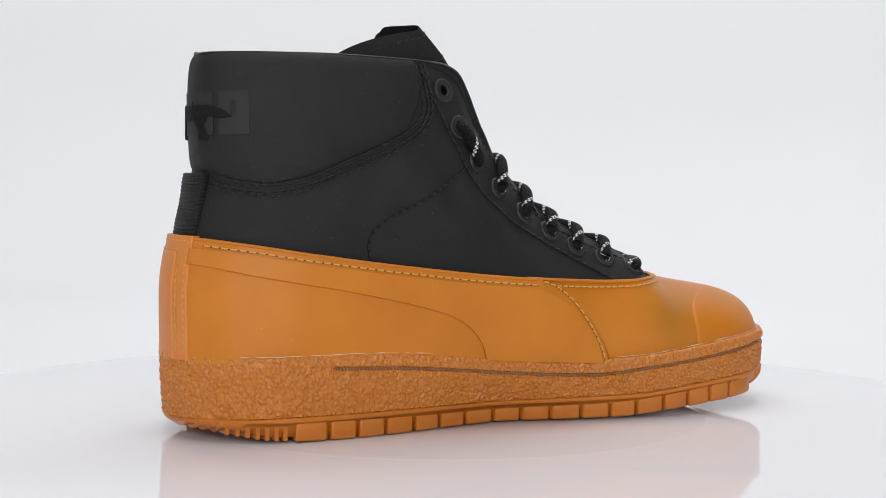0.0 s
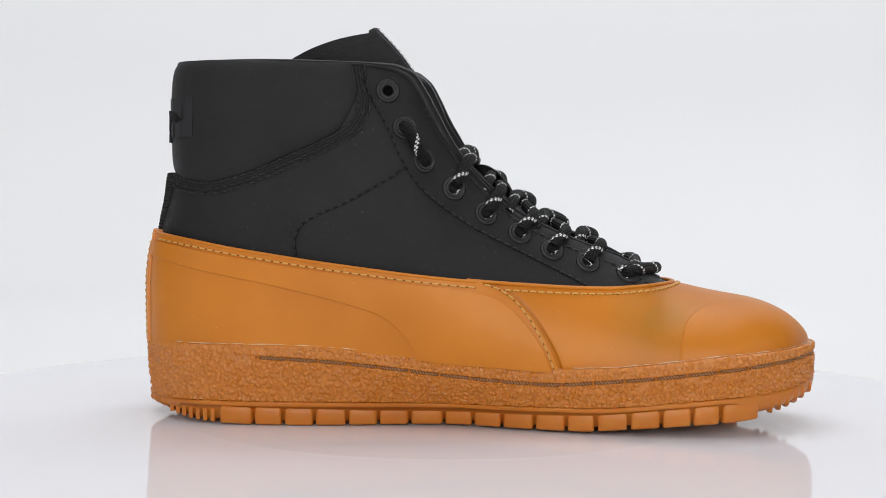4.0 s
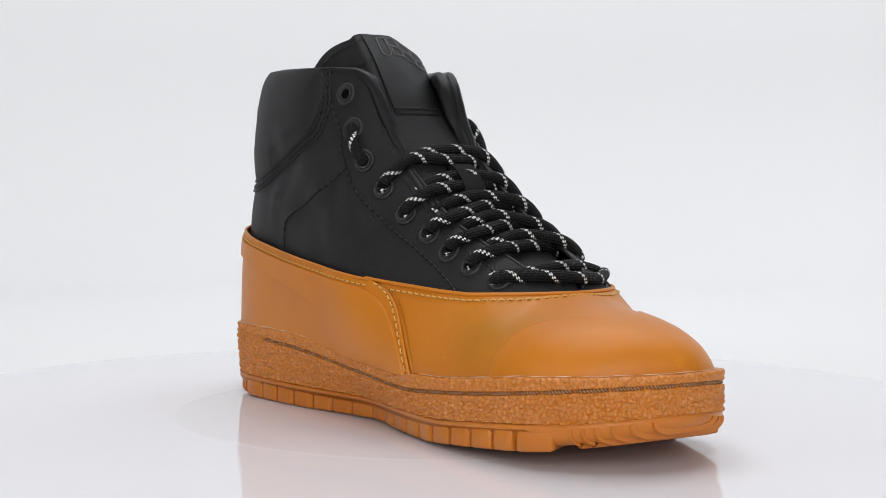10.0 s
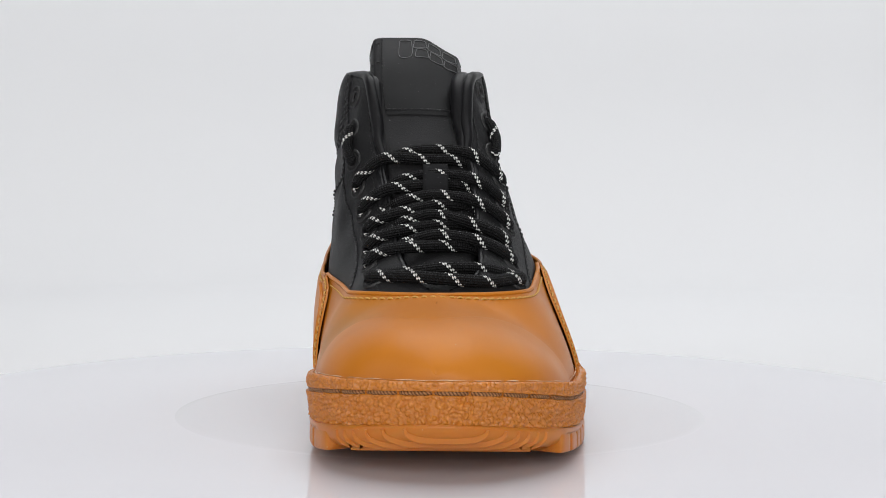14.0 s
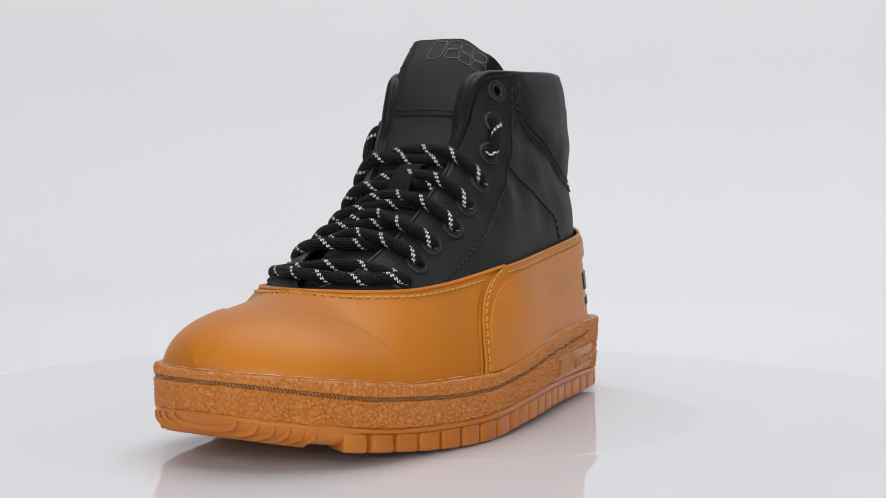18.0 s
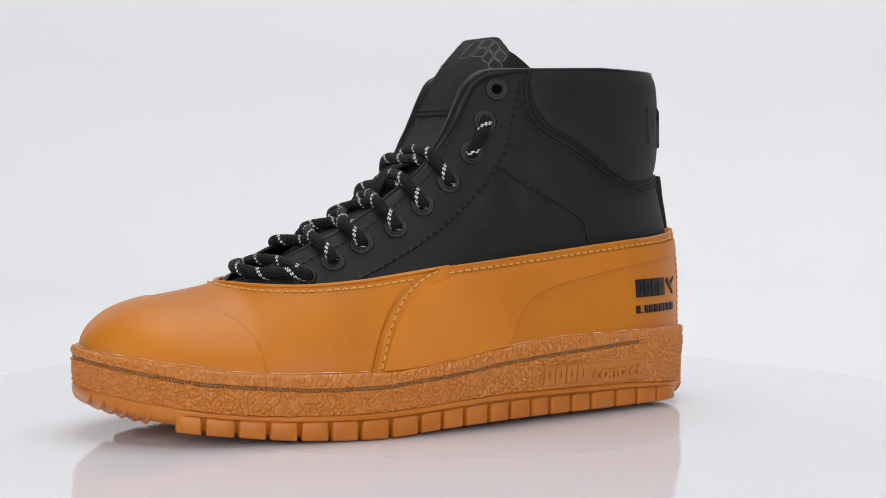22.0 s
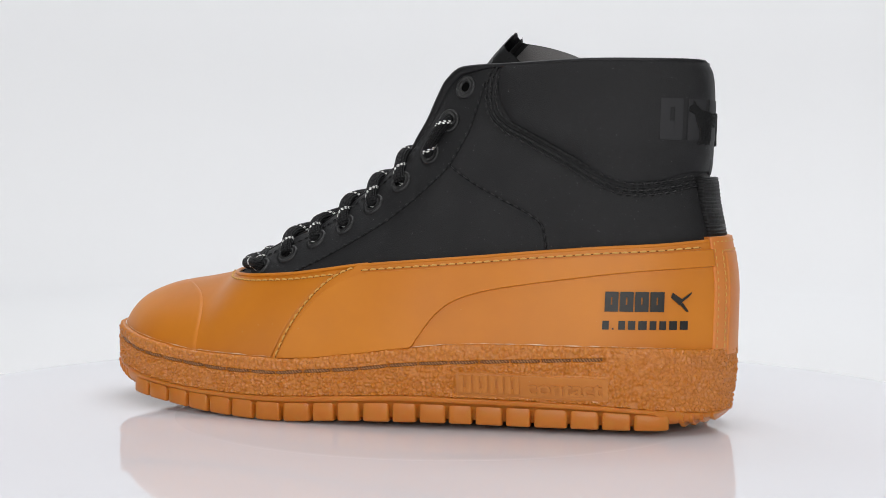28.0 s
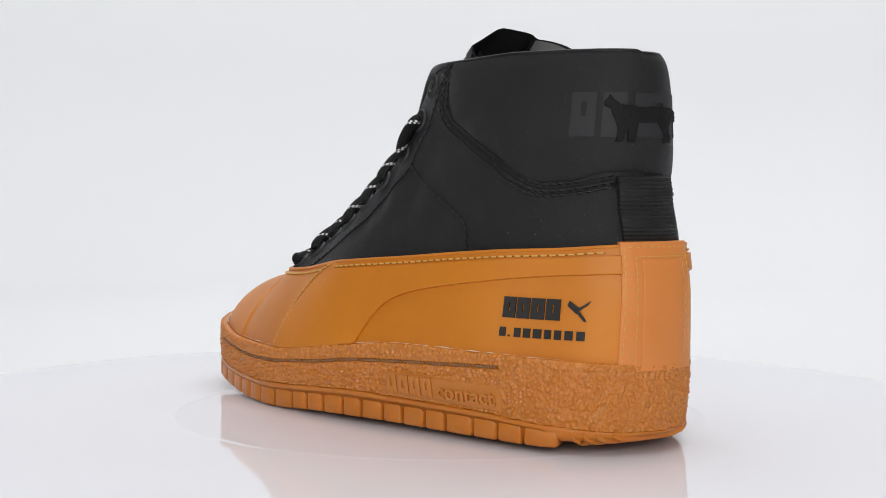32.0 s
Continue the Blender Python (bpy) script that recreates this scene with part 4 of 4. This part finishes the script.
for side in (0, 1):
    for kind in ("facing", "quarter"):
        p, n = line_on(side, SEAMS[kind][side])
        stitches(kind + "_stitching", p, n, thread, .0026, .0012, .00050, parent=quarters[side], lift=.0003)
        rod(kind + "_seam", p - n * .0005, .0008, lining, quarters[side], n=6)
    k = np.array(SEAMS["collar"][side])
    t = np.gradient(k, axis=0)
    t /= np.linalg.norm(t, axis=1, keepdims=True)
    off = np.stack([-t[:, 1], t[:, 0]], 1)
    off *= np.sign(off[:, :1] + .4 * np.sign(-off[:, 1:2]))
    for d in (.0002, .0030, .0050):
        p, n = line_on(side, (k + off * d).tolist(), 220)
        stitches("collar_stitching", p, n, thread, .0024, .0011, .00052, parent=quarters[side], lift=.0003)
    for d, r in ((.0016, .0009), (.0040, .0008)):
        p, n = line_on(side, (k + off * d).tolist(), 160)
        rod("collar_seam", p - n * .0006, r, fabric, quarters[side], n=8)

    a = np.linspace(-.004, .096, 90)
    p, n = along(side, a, edge_z(side)(a) - .0042)
    stitches("edge_stitching", p, n, thread, .0022, .0011, .00036, parent=quarters[side], lift=.0002)

# ---- eyelets ----
EYES = ([(-.0189, .147), (-.0112, .1312), (-.0026, .1166), (.0103, .1044), (.0242, .0935), (.0389, .085), (.0532, .0778), (.069, .0726), (.0862, .0677)],
        [(-.0187, .1497), (-.0116, .1347), (-.0035, .1204), (.0093, .1072), (.0225, .0967), (.0362, .0873), (.0516, .0803), (.0658, .0731), (.0795, .0667)])


def frame_at(side, x, z):
    p, n = surf(side, np.array(x), np.array(z)), normal(side, np.array(x), np.array(z))
    u = np.cross(n, (0, 0, 1.0))
    u /= np.linalg.norm(u)
    return p, n, u, np.cross(u, n)


def build_eyelets():
    for side in (0, 1):
        for x, z in EYES[side]:
            p, n, u, v = frame_at(side, x, z)
            a = np.linspace(0, 2 * math.pi, 152, endpoint=False)

            def ring(r, h):
                q = p + r * (np.cos(a)[:, None] * u + np.sin(a)[:, None] * v)
                xx = np.clip(q[:, 0], -.06, .0995)
                zz = np.minimum(q[:, 2], edge_z(side)(xx) - .0005)
                s = surf(side, xx, zz)
                return s + n * (h + (.00013 * np.sin(a * 38)[:, None] if .003 < r < .0054 else 0))
            prof = [(.0055, -.0004), (.0053, .0006), (.0047, .0010), (.0040, .0009), (.0036, .0005), (.0031, .0011), (.0026, .0010), (.0021, 0), (.0020, -.0012)]
            P = np.stack([ring(r, h) for r, h in prof], 1)
            ey = sheet("eyelet", P, thread_ring, shoe, "embroidered black eyelet", ring=True)
            # flat black disc on the uncut upper: the opening's shade put into colour
            shade_disc = np.stack([ring(r, .0001) for r in (.0024, .0001)], 1)
            sheet("shade_disc", shade_disc, hole_black, ey, ring=True)


build_eyelets()

# ---- tongue ----
T_MID = [(.108, -.0040, .0592), (.090, -.0025, .0638), (.07, -.0025, .0760), (.045, -.0035, .0902), (.02, -.0055, .1088), (.003, -.0085, .1280), (-.0100, -.0115, .1475), (-.0215, -.0122, .1630), (-.0335, -.0122, .1757)]
T_SIDE = [(-.0195, .0370), (-.0215, .0200), (-.0203, .0040), (-.0178, .0008), (-.009, 0), (0, -.0004), (.009, 0), (.0178, .0008), (.0203, .0040), (.0218, .0130), (.0215, .0280)]


def tongue_points(out=0.0, n=90, m=61, lo=0.0, hi=1.0, s0=0.0, s1=1.0):
    mid = spline(T_MID, 200)
    d = np.gradient(mid, axis=0)
    d /= np.linalg.norm(d, axis=1, keepdims=True)
    f = np.stack([d[:, 2], 0 * d[:, 0], -d[:, 0]], 1)           # ahead and up, away from the foot
    f /= np.linalg.norm(f, axis=1, keepdims=True)
    side = spline(T_SIDE, 200)
    tt, ss = np.linspace(lo, hi, n), np.linspace(s0, s1, m)
    pick = lambda arr, q: np.stack([np.interp(q * 199, np.arange(200), arr[:, k]) for k in range(arr.shape[1])], 1)
    M, D, F, S = pick(mid, tt), pick(d, tt), pick(f, tt), pick(side, ss)
    wide = np.interp(tt, [0, .12, .3, .6, 1], [.35, .65, .80, .95, 1.0])
    sn = np.gradient(S, axis=0)
    sn = np.stack([sn[:, 1], -sn[:, 0]], 1)
    sn /= np.linalg.norm(sn, axis=1, keepdims=True)
    y = S[:, 0] + 0 * sn[:, 0]
    P = M[:, None] + np.array([0, 1.0, 0]) * ((S[None, :, 0] - sn[None, :, 0] * -out) * wide[:, None])[..., None] - F[:, None] * (S[None, :, 1] * wide[:, None] + sn[None, :, 1] * out * 1.0)[..., None]
    drop = smoothstep(.002, .0205, y) * .0105 - np.where(S[:, 0] < 0, np.clip(S[:, 1] - .004, 0, 1) * (.75 - 8 * np.clip(S[:, 1] - .004, 0, 1)), 0)
    yaw = smoothstep(.45, .95, tt)[:, None] * .36 * (y - .002)[None, :]
    P[..., 0] -= yaw
    top = smoothstep(.72, 1.0, tt)
    return P - D[:, None] * (drop[None, :] * top[:, None])[..., None]


outer, inner = tongue_points(.0006), tongue_points(-.0030)
ring = np.concatenate([outer, inner[:, ::-1], outer[:, :1]], 1)
tongue = sheet("tongue", ring, fabric, shoe, "padded black nylon tongue with a raw top edge", caps=True)
lab_lo, lab_hi = .742, .997
P = tongue_points(.0011, 50, 41, lab_lo, lab_hi, .388, .783)
tongue_label = sheet("tongue_label", P, satin, tongue, "smooth black satin label sewn on the tongue")
for s in (.388, .783):
    e = tongue_points(.0012, 60, 3, lab_lo, lab_hi, s - .001, s + .001)[:, 1]
    stitches("label_stitching", e, np.tile([.8, 0, .6], (60, 1)), thread, .0018, .0008, .00018, parent=tongue)
e = tongue_points(.0013, 3, 60, lab_lo + .012, lab_lo + .018, .388, .783)[1]
stitches("label_stitching", e, np.tile([.8, 0, .6], (60, 1)), thread, .0018, .0008, .00028, parent=tongue)


P = tongue_points(-.0034, 12, 30, .93, .999, .05, .30)
sheet("tongue_hem", P, hem, tongue, "grey raw woven hem inside the tongue", flip=True)
for s0, s1 in ((.07, .384), (.79, .93)):
    for lo in (.905, .975):
        e = tongue_points(.0008, 3, 60, lo, lo + .006, s0, s1)[1]
        stitches("tongue_stitching", e, np.tile([.6, -.6 if s0 < .5 else .6, .5], (60, 1)), thread, .0022, .0011, .00026, parent=tongue, lift=.0001)


def build_label_marks():
    """Grey outlined blocks of the woven mark near the label's top: plain shapes."""
    t0, t1 = .925, .985
    for k in range(4):
        for row in range(2):
            if k == 0 and row:
                continue
            s0 = .470 + k * .068 + row * .009
            a, b = (t0, t1) if k == 0 else ((t0 + .033, t1) if row == 0 else (t0, t0 + .029))
            c = .008
            box = [(s0, a), (s0 + .055, a + c * .5), (s0 + .055, b - c), (s0 + .049, b), (s0 + .005, b), (s0, b - c)]
            loop = spline(box, 40, True)
            pts = np.array([tongue_points(.0013, 2, 2, q[1] - .001, q[1] + .001, q[0] - .001, q[0] + .001).mean((0, 1)) for q in loop])
            rod("woven_mark", pts, .00018, mark_grey, tongue_label, n=5, closed=True)


build_label_marks()


# ---- laces ----
def strand(name, pts, label="", r=.00265):
    path = spline(pts, 90)
    rod(name, path, r, lace, laces, label, n=14, uv=True, ref=(.35, .2, .9))


laces = new("laces")
laces.parent = shoe
OUT = np.array([.55, 0, .835])


def row(k):
    """The two strands of one row of lacing, between the eyelets k of both sides."""
    (xa, za), (xb, zb) = EYES[0][k], EYES[1][k]
    for start, end, ahead in ((0, 1, .0030), (1, 0, -.0026)):
        x, z = EYES[start][k]
        p, n, u, v = frame_at(start, x, z)
        xe = x + .0035
        E = surf(start, np.array(xe), edge_z(start)(np.array(xe)))
        back = np.array([-.0045, 0, .0035])
        xm = (xa + xb) / 2 + (.0030, .0012, -.0018, -.0035, -.0015)[k - 3]
        zm = (float(edge_z(0)(xm)) + float(edge_z(1)(xm))) / 2
        sg = -1 if start == 0 else 1
        ya, yb = E[1], float(Y_EDGE[end](np.array(xm)))
        slope = np.array([.80, 0, -.60])
        mid = np.array([xm, (ya + yb) / 2, zm]) + OUT * (.0027 if start == 1 else .0014) + slope * ahead
        far = np.array([xm, yb + sg * .0065, zm]) + OUT * .0002 + slope * ahead * .6
        under = np.array([xm, yb - sg * .003, zm]) - OUT * .0050 + slope * ahead * .2
        hump = (p * .60 + E * .40) + n * .0030
        pts = [p - n * .0045, p + n * .0008, hump, E + OUT * .0018 + n * .0008 + slope * ahead * .3 - np.array([0, sg * .001, 0]), mid, far, under]
        strand("lace_strand", pts)


for k in range(3, 8):
    row(k)
# the lowest row runs straight across, and a strand joins the second and third eyelets of each side
pa, na, _, _ = frame_at(0, *EYES[0][8])
pb, nb, _, _ = frame_at(1, *EYES[1][8])
strand("lace_strand", [pa - na * .004, pa + na * .0015, pa * .75 + pb * .25 + np.array([.0110, 0, .0022]), (pa + pb) / 2 + np.array([.0160, 0, .0018]), pa * .2 + pb * .8 + np.array([.0120, 0, .0008]), pb + nb * .0025, pb - nb * .004])
strand("lace_strand", [pb - nb * .004, pb + nb * .0015, pb * .75 + pa * .25 + np.array([.0030, 0, .0052]), (pa + pb) / 2 + np.array([.0062, 0, .0056]), pb * .2 + pa * .8 + np.array([.0040, 0, .0030]), pa + na * .0010 + np.array([-.003, 0, 0]), pa - na * .005])
for side in (0, 1):
    p, n, u, v = frame_at(side, *EYES[side][1])
    q, m, _, _ = frame_at(side, *EYES[side][2])
    strand("lace_strand", [p - n * .004, p + n * .0012, p * .7 + q * .3 + n * .0031, p * .3 + q * .7 + n * .0031, q + m * .0012, q - m * .004])

# webbing loop on the tongue, over one row of lace
lw = np.linspace(-.0056, .0056, 7)
cen = spline([(.0140, .1130, .001), (.0165, .1122, .0060), (.0225, .1075, .0085), (.0285, .1010, .0070), (.0310, .0955, .0010)], 40)
P = np.array([[(x + .0015, y - .0035, z) for y in lw] for x, z, h in cen])
P = P + OUT * (cen[:, 2] * .45 + .0010)[:, None, None]
T2 = P - OUT * .0011
loopring = np.concatenate([P, T2[:, ::-1], P[:, :1]], 1)
sheet("lace_loop", loopring, lining, tongue, "flat black webbing lace loop", caps=True)


# ---- printed and moulded marks: plain blocks and bars ----
def mark(name, side, boxes, out, thick, mat, parent, label=""):
    """Raised flat shapes on the upper from boxes (x0, z0, x1, z1) in side view."""
    bm = bmesh.new()
    for quad in boxes:
        q = np.array(quad, float).reshape(-1, 2)
        if len(q) == 2:
            (x0, z0), (x1, z1) = q
            q = np.array([(x0, z0), (x1, z0), (x1, z1), (x0, z1)])
        n = 7
        t = np.linspace(0, 1, n)
        X = np.array([[(1 - v) * ((1 - u) * q[0] + u * q[1]) + v * ((1 - u) * q[3] + u * q[2]) for v in (0, .5, 1)] for u in t])
        if name == "collar_print":
            sd = np.where(X[..., 0] < 0, 0, 1)
            P = np.empty((n, 3, 3))
            N = np.empty((n, 3, 3))
            for i in range(n):
                for j in range(3):
                    a = np.array(HEEL_MID + abs(X[i, j, 0]))
                    P[i, j] = surf(int(sd[i, j]), a, np.array(X[i, j, 1]))
                    N[i, j] = normal(int(sd[i, j]), a + .0005, np.array(X[i, j, 1]))
        else:
            a = around(X[..., 0], X[..., 1], side)
            P, N = surf(side, a, X[..., 1]), normal(side, a, X[..., 1])
        up = [[bm.verts.new(P[i, j] + N[i, j] * (out + thick)) for j in range(3)] for i in range(n)]
        dn = [[bm.verts.new(P[i, j] + N[i, j] * (out - .0006)) for j in range(3)] for i in range(n)]
        for i in range(n - 1):
            for j in range(2):
                bm.faces.new([up[i][j], up[i + 1][j], up[i + 1][j + 1], up[i][j + 1]])
            for j in (0, 2):
                bm.faces.new([up[i][j], up[i + 1][j], dn[i + 1][j], dn[i][j]])
        for i in (0, n - 1):
            for j in range(2):
                bm.faces.new([up[i][j], up[i][j + 1], dn[i][j + 1], dn[i][j]])
    bmesh.ops.recalc_face_normals(bm, faces=bm.faces)
    return part(name, bm, mat, parent, label, smooth=False)


def pierced(x0, z0, x1, z1, slot=.2, low=.34, high=.72):
    """A plain block pierced by one short slot: two posts and two bridges."""
    a, b = x0 + (x1 - x0) * (.5 - slot / 2), x0 + (x1 - x0) * (.5 + slot / 2)
    h = z1 - z0
    return [(x0, z0, a, z1), (b, z0, x1, z1), (a, z0 + h * high, b, z1), (a, z0, b, z0 + h * low)]


def build_side_marks():
    x0, x1, zb, zt = -.0868, -.1108, .0527, .0611
    w = (x1 - x0) / 4.35
    for k in range(4):
        a = x0 + k * w * 1.05
        mark("logo_block", 1, pierced(a, zb, a + w * .93, zt, .12), .0029, .0008, black_print, shells[1], "raised black moulded mark")
    mark("logo_swoosh", 1, [(-.1118, .0588, -.1124, .0608, -.1164, .0576, -.1150, .0556), (-.1146, .0558, -.1156, .0580, -.1192, .0610, -.1184, .0594),
                            (-.1152, .0558, -.1160, .0566, -.1182, .0528, -.1174, .0528)], .0029, .0008, black_print, shells[1], "raised black moulded mark")
    x = -.0862
    for k, wd in enumerate((.0025, .0007, .0025, .0027, .0031, .0024, .0024, .0027, .0026)):
        gap = .0018 if k == 1 else .0012
        mark("name_bar", 1, [(x, .0451, x - wd, .0488 if k != 1 else .0458)], .0029, .0006, black_print, shells[1], "row of small raised black bars")
        x -= wd + gap


build_side_marks()


def build_collar_marks():
    # c: way round the heel from its middle, side b positive
    for k, (c0, c1) in enumerate(((.0275, .0192), (.0170, .0080), (.0050, -.0150), (-.0175, -.0285))):
        mark("collar_print", 0, pierced(c0, .1263, c1, .1441, .2, .45, .8), .0029, .00012, grey_print, shoe, "dark grey block printed on the collar")
    # an embroidered patch in the plain outline of a standing four-legged beast, stitched in rows
    shape = [(.0168, .1402), (.0150, .1420), (.0146, .1440), (.0132, .1418), (.0105, .1395), (.0030, .1385), (-.0070, .1388), (-.0105, .1386), (-.0150, .1372),
             (-.0190, .1336), (-.0150, .1326), (-.0106, .1336), (-.0088, .1300), (-.0102, .1262), (-.0098, .1236), (-.0062, .1236), (-.0058, .1275), (-.0035, .1318),
             (.0030, .1318), (.0036, .1275), (.0040, .1240), (.0072, .1240), (.0074, .1290), (.0082, .1262), (.0088, .1240), (.0116, .1240), (.0112, .1290),
             (.0128, .1335), (.0140, .1370), (.0166, .1385)]

    shape = [(c * 1.25 if c < 0 else c, z) for c, z in shape]

    def inside(x, z):
        hit = False
        for (xa, za), (xb, zb) in zip(shape, shape[1:] + shape[:1]):
            if (za > z) != (zb > z) and x < (xb - xa) * (z - za) / (zb - za) + xa:
                hit = not hit
        return hit
    bm, step, grid = bmesh.new(), .00035, {}
    rng = random.Random(8)
    spots = {(i, j) for i in range(-66, 50) for j in range(350, 416) if inside(i * step, j * step)}
    for i, j in spots:
        for c in ((i, j), (i + 1, j), (i + 1, j + 1), (i, j + 1)):
            if c not in grid:
                a, sd = np.array(HEEL_MID + abs(c[0] * step)), 0 if c[0] < 0 else 1
                z = np.array(c[1] * step)
                rim = any((c[0] - u, c[1] - v) not in spots for u in (0, 1) for v in (0, 1))
                grid[c] = bm.verts.new(surf(sd, a, z) + normal(sd, a + .0005, z) * (.0026 if rim else .0034 + rng.uniform(0, .0004)))
        bm.faces.new([grid[c] for c in ((i, j), (i + 1, j), (i + 1, j + 1), (i, j + 1))])
    bmesh.ops.recalc_face_normals(bm, faces=bm.faces)
    part("collar_patch", bm, patch_yarn, shoe, "black embroidered patch over the print")


build_collar_marks()


# the moulded panel on the sole's side b, with blocks and a word
def sole_side(x, z, out):
    i = SIDE_B[np.clip(np.searchsorted(SIDE_BX, x), 0, len(SIDE_B) - 1)]
    w = smoothstep(0, 1, np.clip((z - ZL[i]) / (ZT[i] - ZL[i]), 0, 1) ** .8)
    o = LOW[i] * (1 - w) + TOP[i] * w + N_TOP[i] * out
    return (x + N_TOP[i][0] * out, o[1], z)


SIDE_B = np.where((TOP[:, 1] > .0) & (TOP[:, 0] > -.115) & (TOP[:, 0] < .1))[0]
SIDE_B = SIDE_B[np.argsort(TOP[SIDE_B, 0])]
SIDE_BX = TOP[SIDE_B, 0]


def sole_block(name, x0, z0, x1, z1, out, mat, parent, label="", n=14, slant=0.0):
    bm = bmesh.new()
    t = np.linspace(0, 1, n)
    f = lambda u, v: (x0 + (x1 - x0) * u, (z0 + (z1 - z0) * v) + slant * u)
    up = [[bm.verts.new(sole_side(*f(u, v), out - (.0003 if j in (0, 3) or i in (0, n - 1) else 0))) for j, v in enumerate((0, .06, .94, 1))] for i, u in enumerate(t)]
    dn = [[bm.verts.new(sole_side(*f(u, v), -.0006)) for v in (0, 1)] for u in t]
    for i in range(n - 1):
        for j in range(3):
            bm.faces.new([up[i][j], up[i + 1][j], up[i + 1][j + 1], up[i][j + 1]])
        bm.faces.new([up[i][0], up[i + 1][0], dn[i + 1][0], dn[i][0]])
        bm.faces.new([up[i][3], up[i + 1][3], dn[i + 1][1], dn[i][1]])
    for i in (0, n - 1):
        bm.faces.new([up[i][0], up[i][1], up[i][2], up[i][3], dn[i][1], dn[i][0]])
    bmesh.ops.recalc_face_normals(bm, faces=bm.faces)
    return part(name, bm, mat, parent, label, smooth=False)


def build_sole_panel():
    sole_block("sole_panel", -.0270, .0160, -.0906, .0256, .0003, crepe_plain, midsole, "smooth moulded panel on the sole", 30, -.0010)
    x = -.0276
    for k in range(4):
        for (a, b, c, d) in pierced(x, .0168, x - .0060, .0250, .18):
            sole_block("panel_block", a, b, c, d, .0012, crepe_plain, midsole, "", 4, -.0002)
        x -= .0067
    cu = bpy.data.curves.new("word", "FONT")
    cu.body, cu.size, cu.extrude, cu.offset, cu.resolution_u = "contact", .0100, .001, .00018, 4
    tmp = bpy.data.objects.new("word", cu)
    scene.collection.objects.link(tmp)
    me = bpy.data.meshes.new_from_object(tmp.evaluated_get(bpy.context.evaluated_depsgraph_get()))
    bpy.data.objects.remove(tmp)
    bm = bmesh.new()
    bm.from_mesh(me)
    wide = max(v.co.x for v in bm.verts)
    for v in bm.verts:
        x = -.0566 - v.co.x / wide * .0318
        v.co = Vector(sole_side(x, .0170 + v.co.y * .90, .0014 if v.co.z > 0 else -.0006))
    bmesh.ops.recalc_face_normals(bm, faces=bm.faces)
    part("word_contact", bm, crepe_plain, midsole, "raised word contact", smooth=False)


build_sole_panel()


def motions():
    rows = [(float(t), turned(t)) for t in range(0, 33)]
    walk(shoe, rows)
    walk(turntable, rows)


motions()
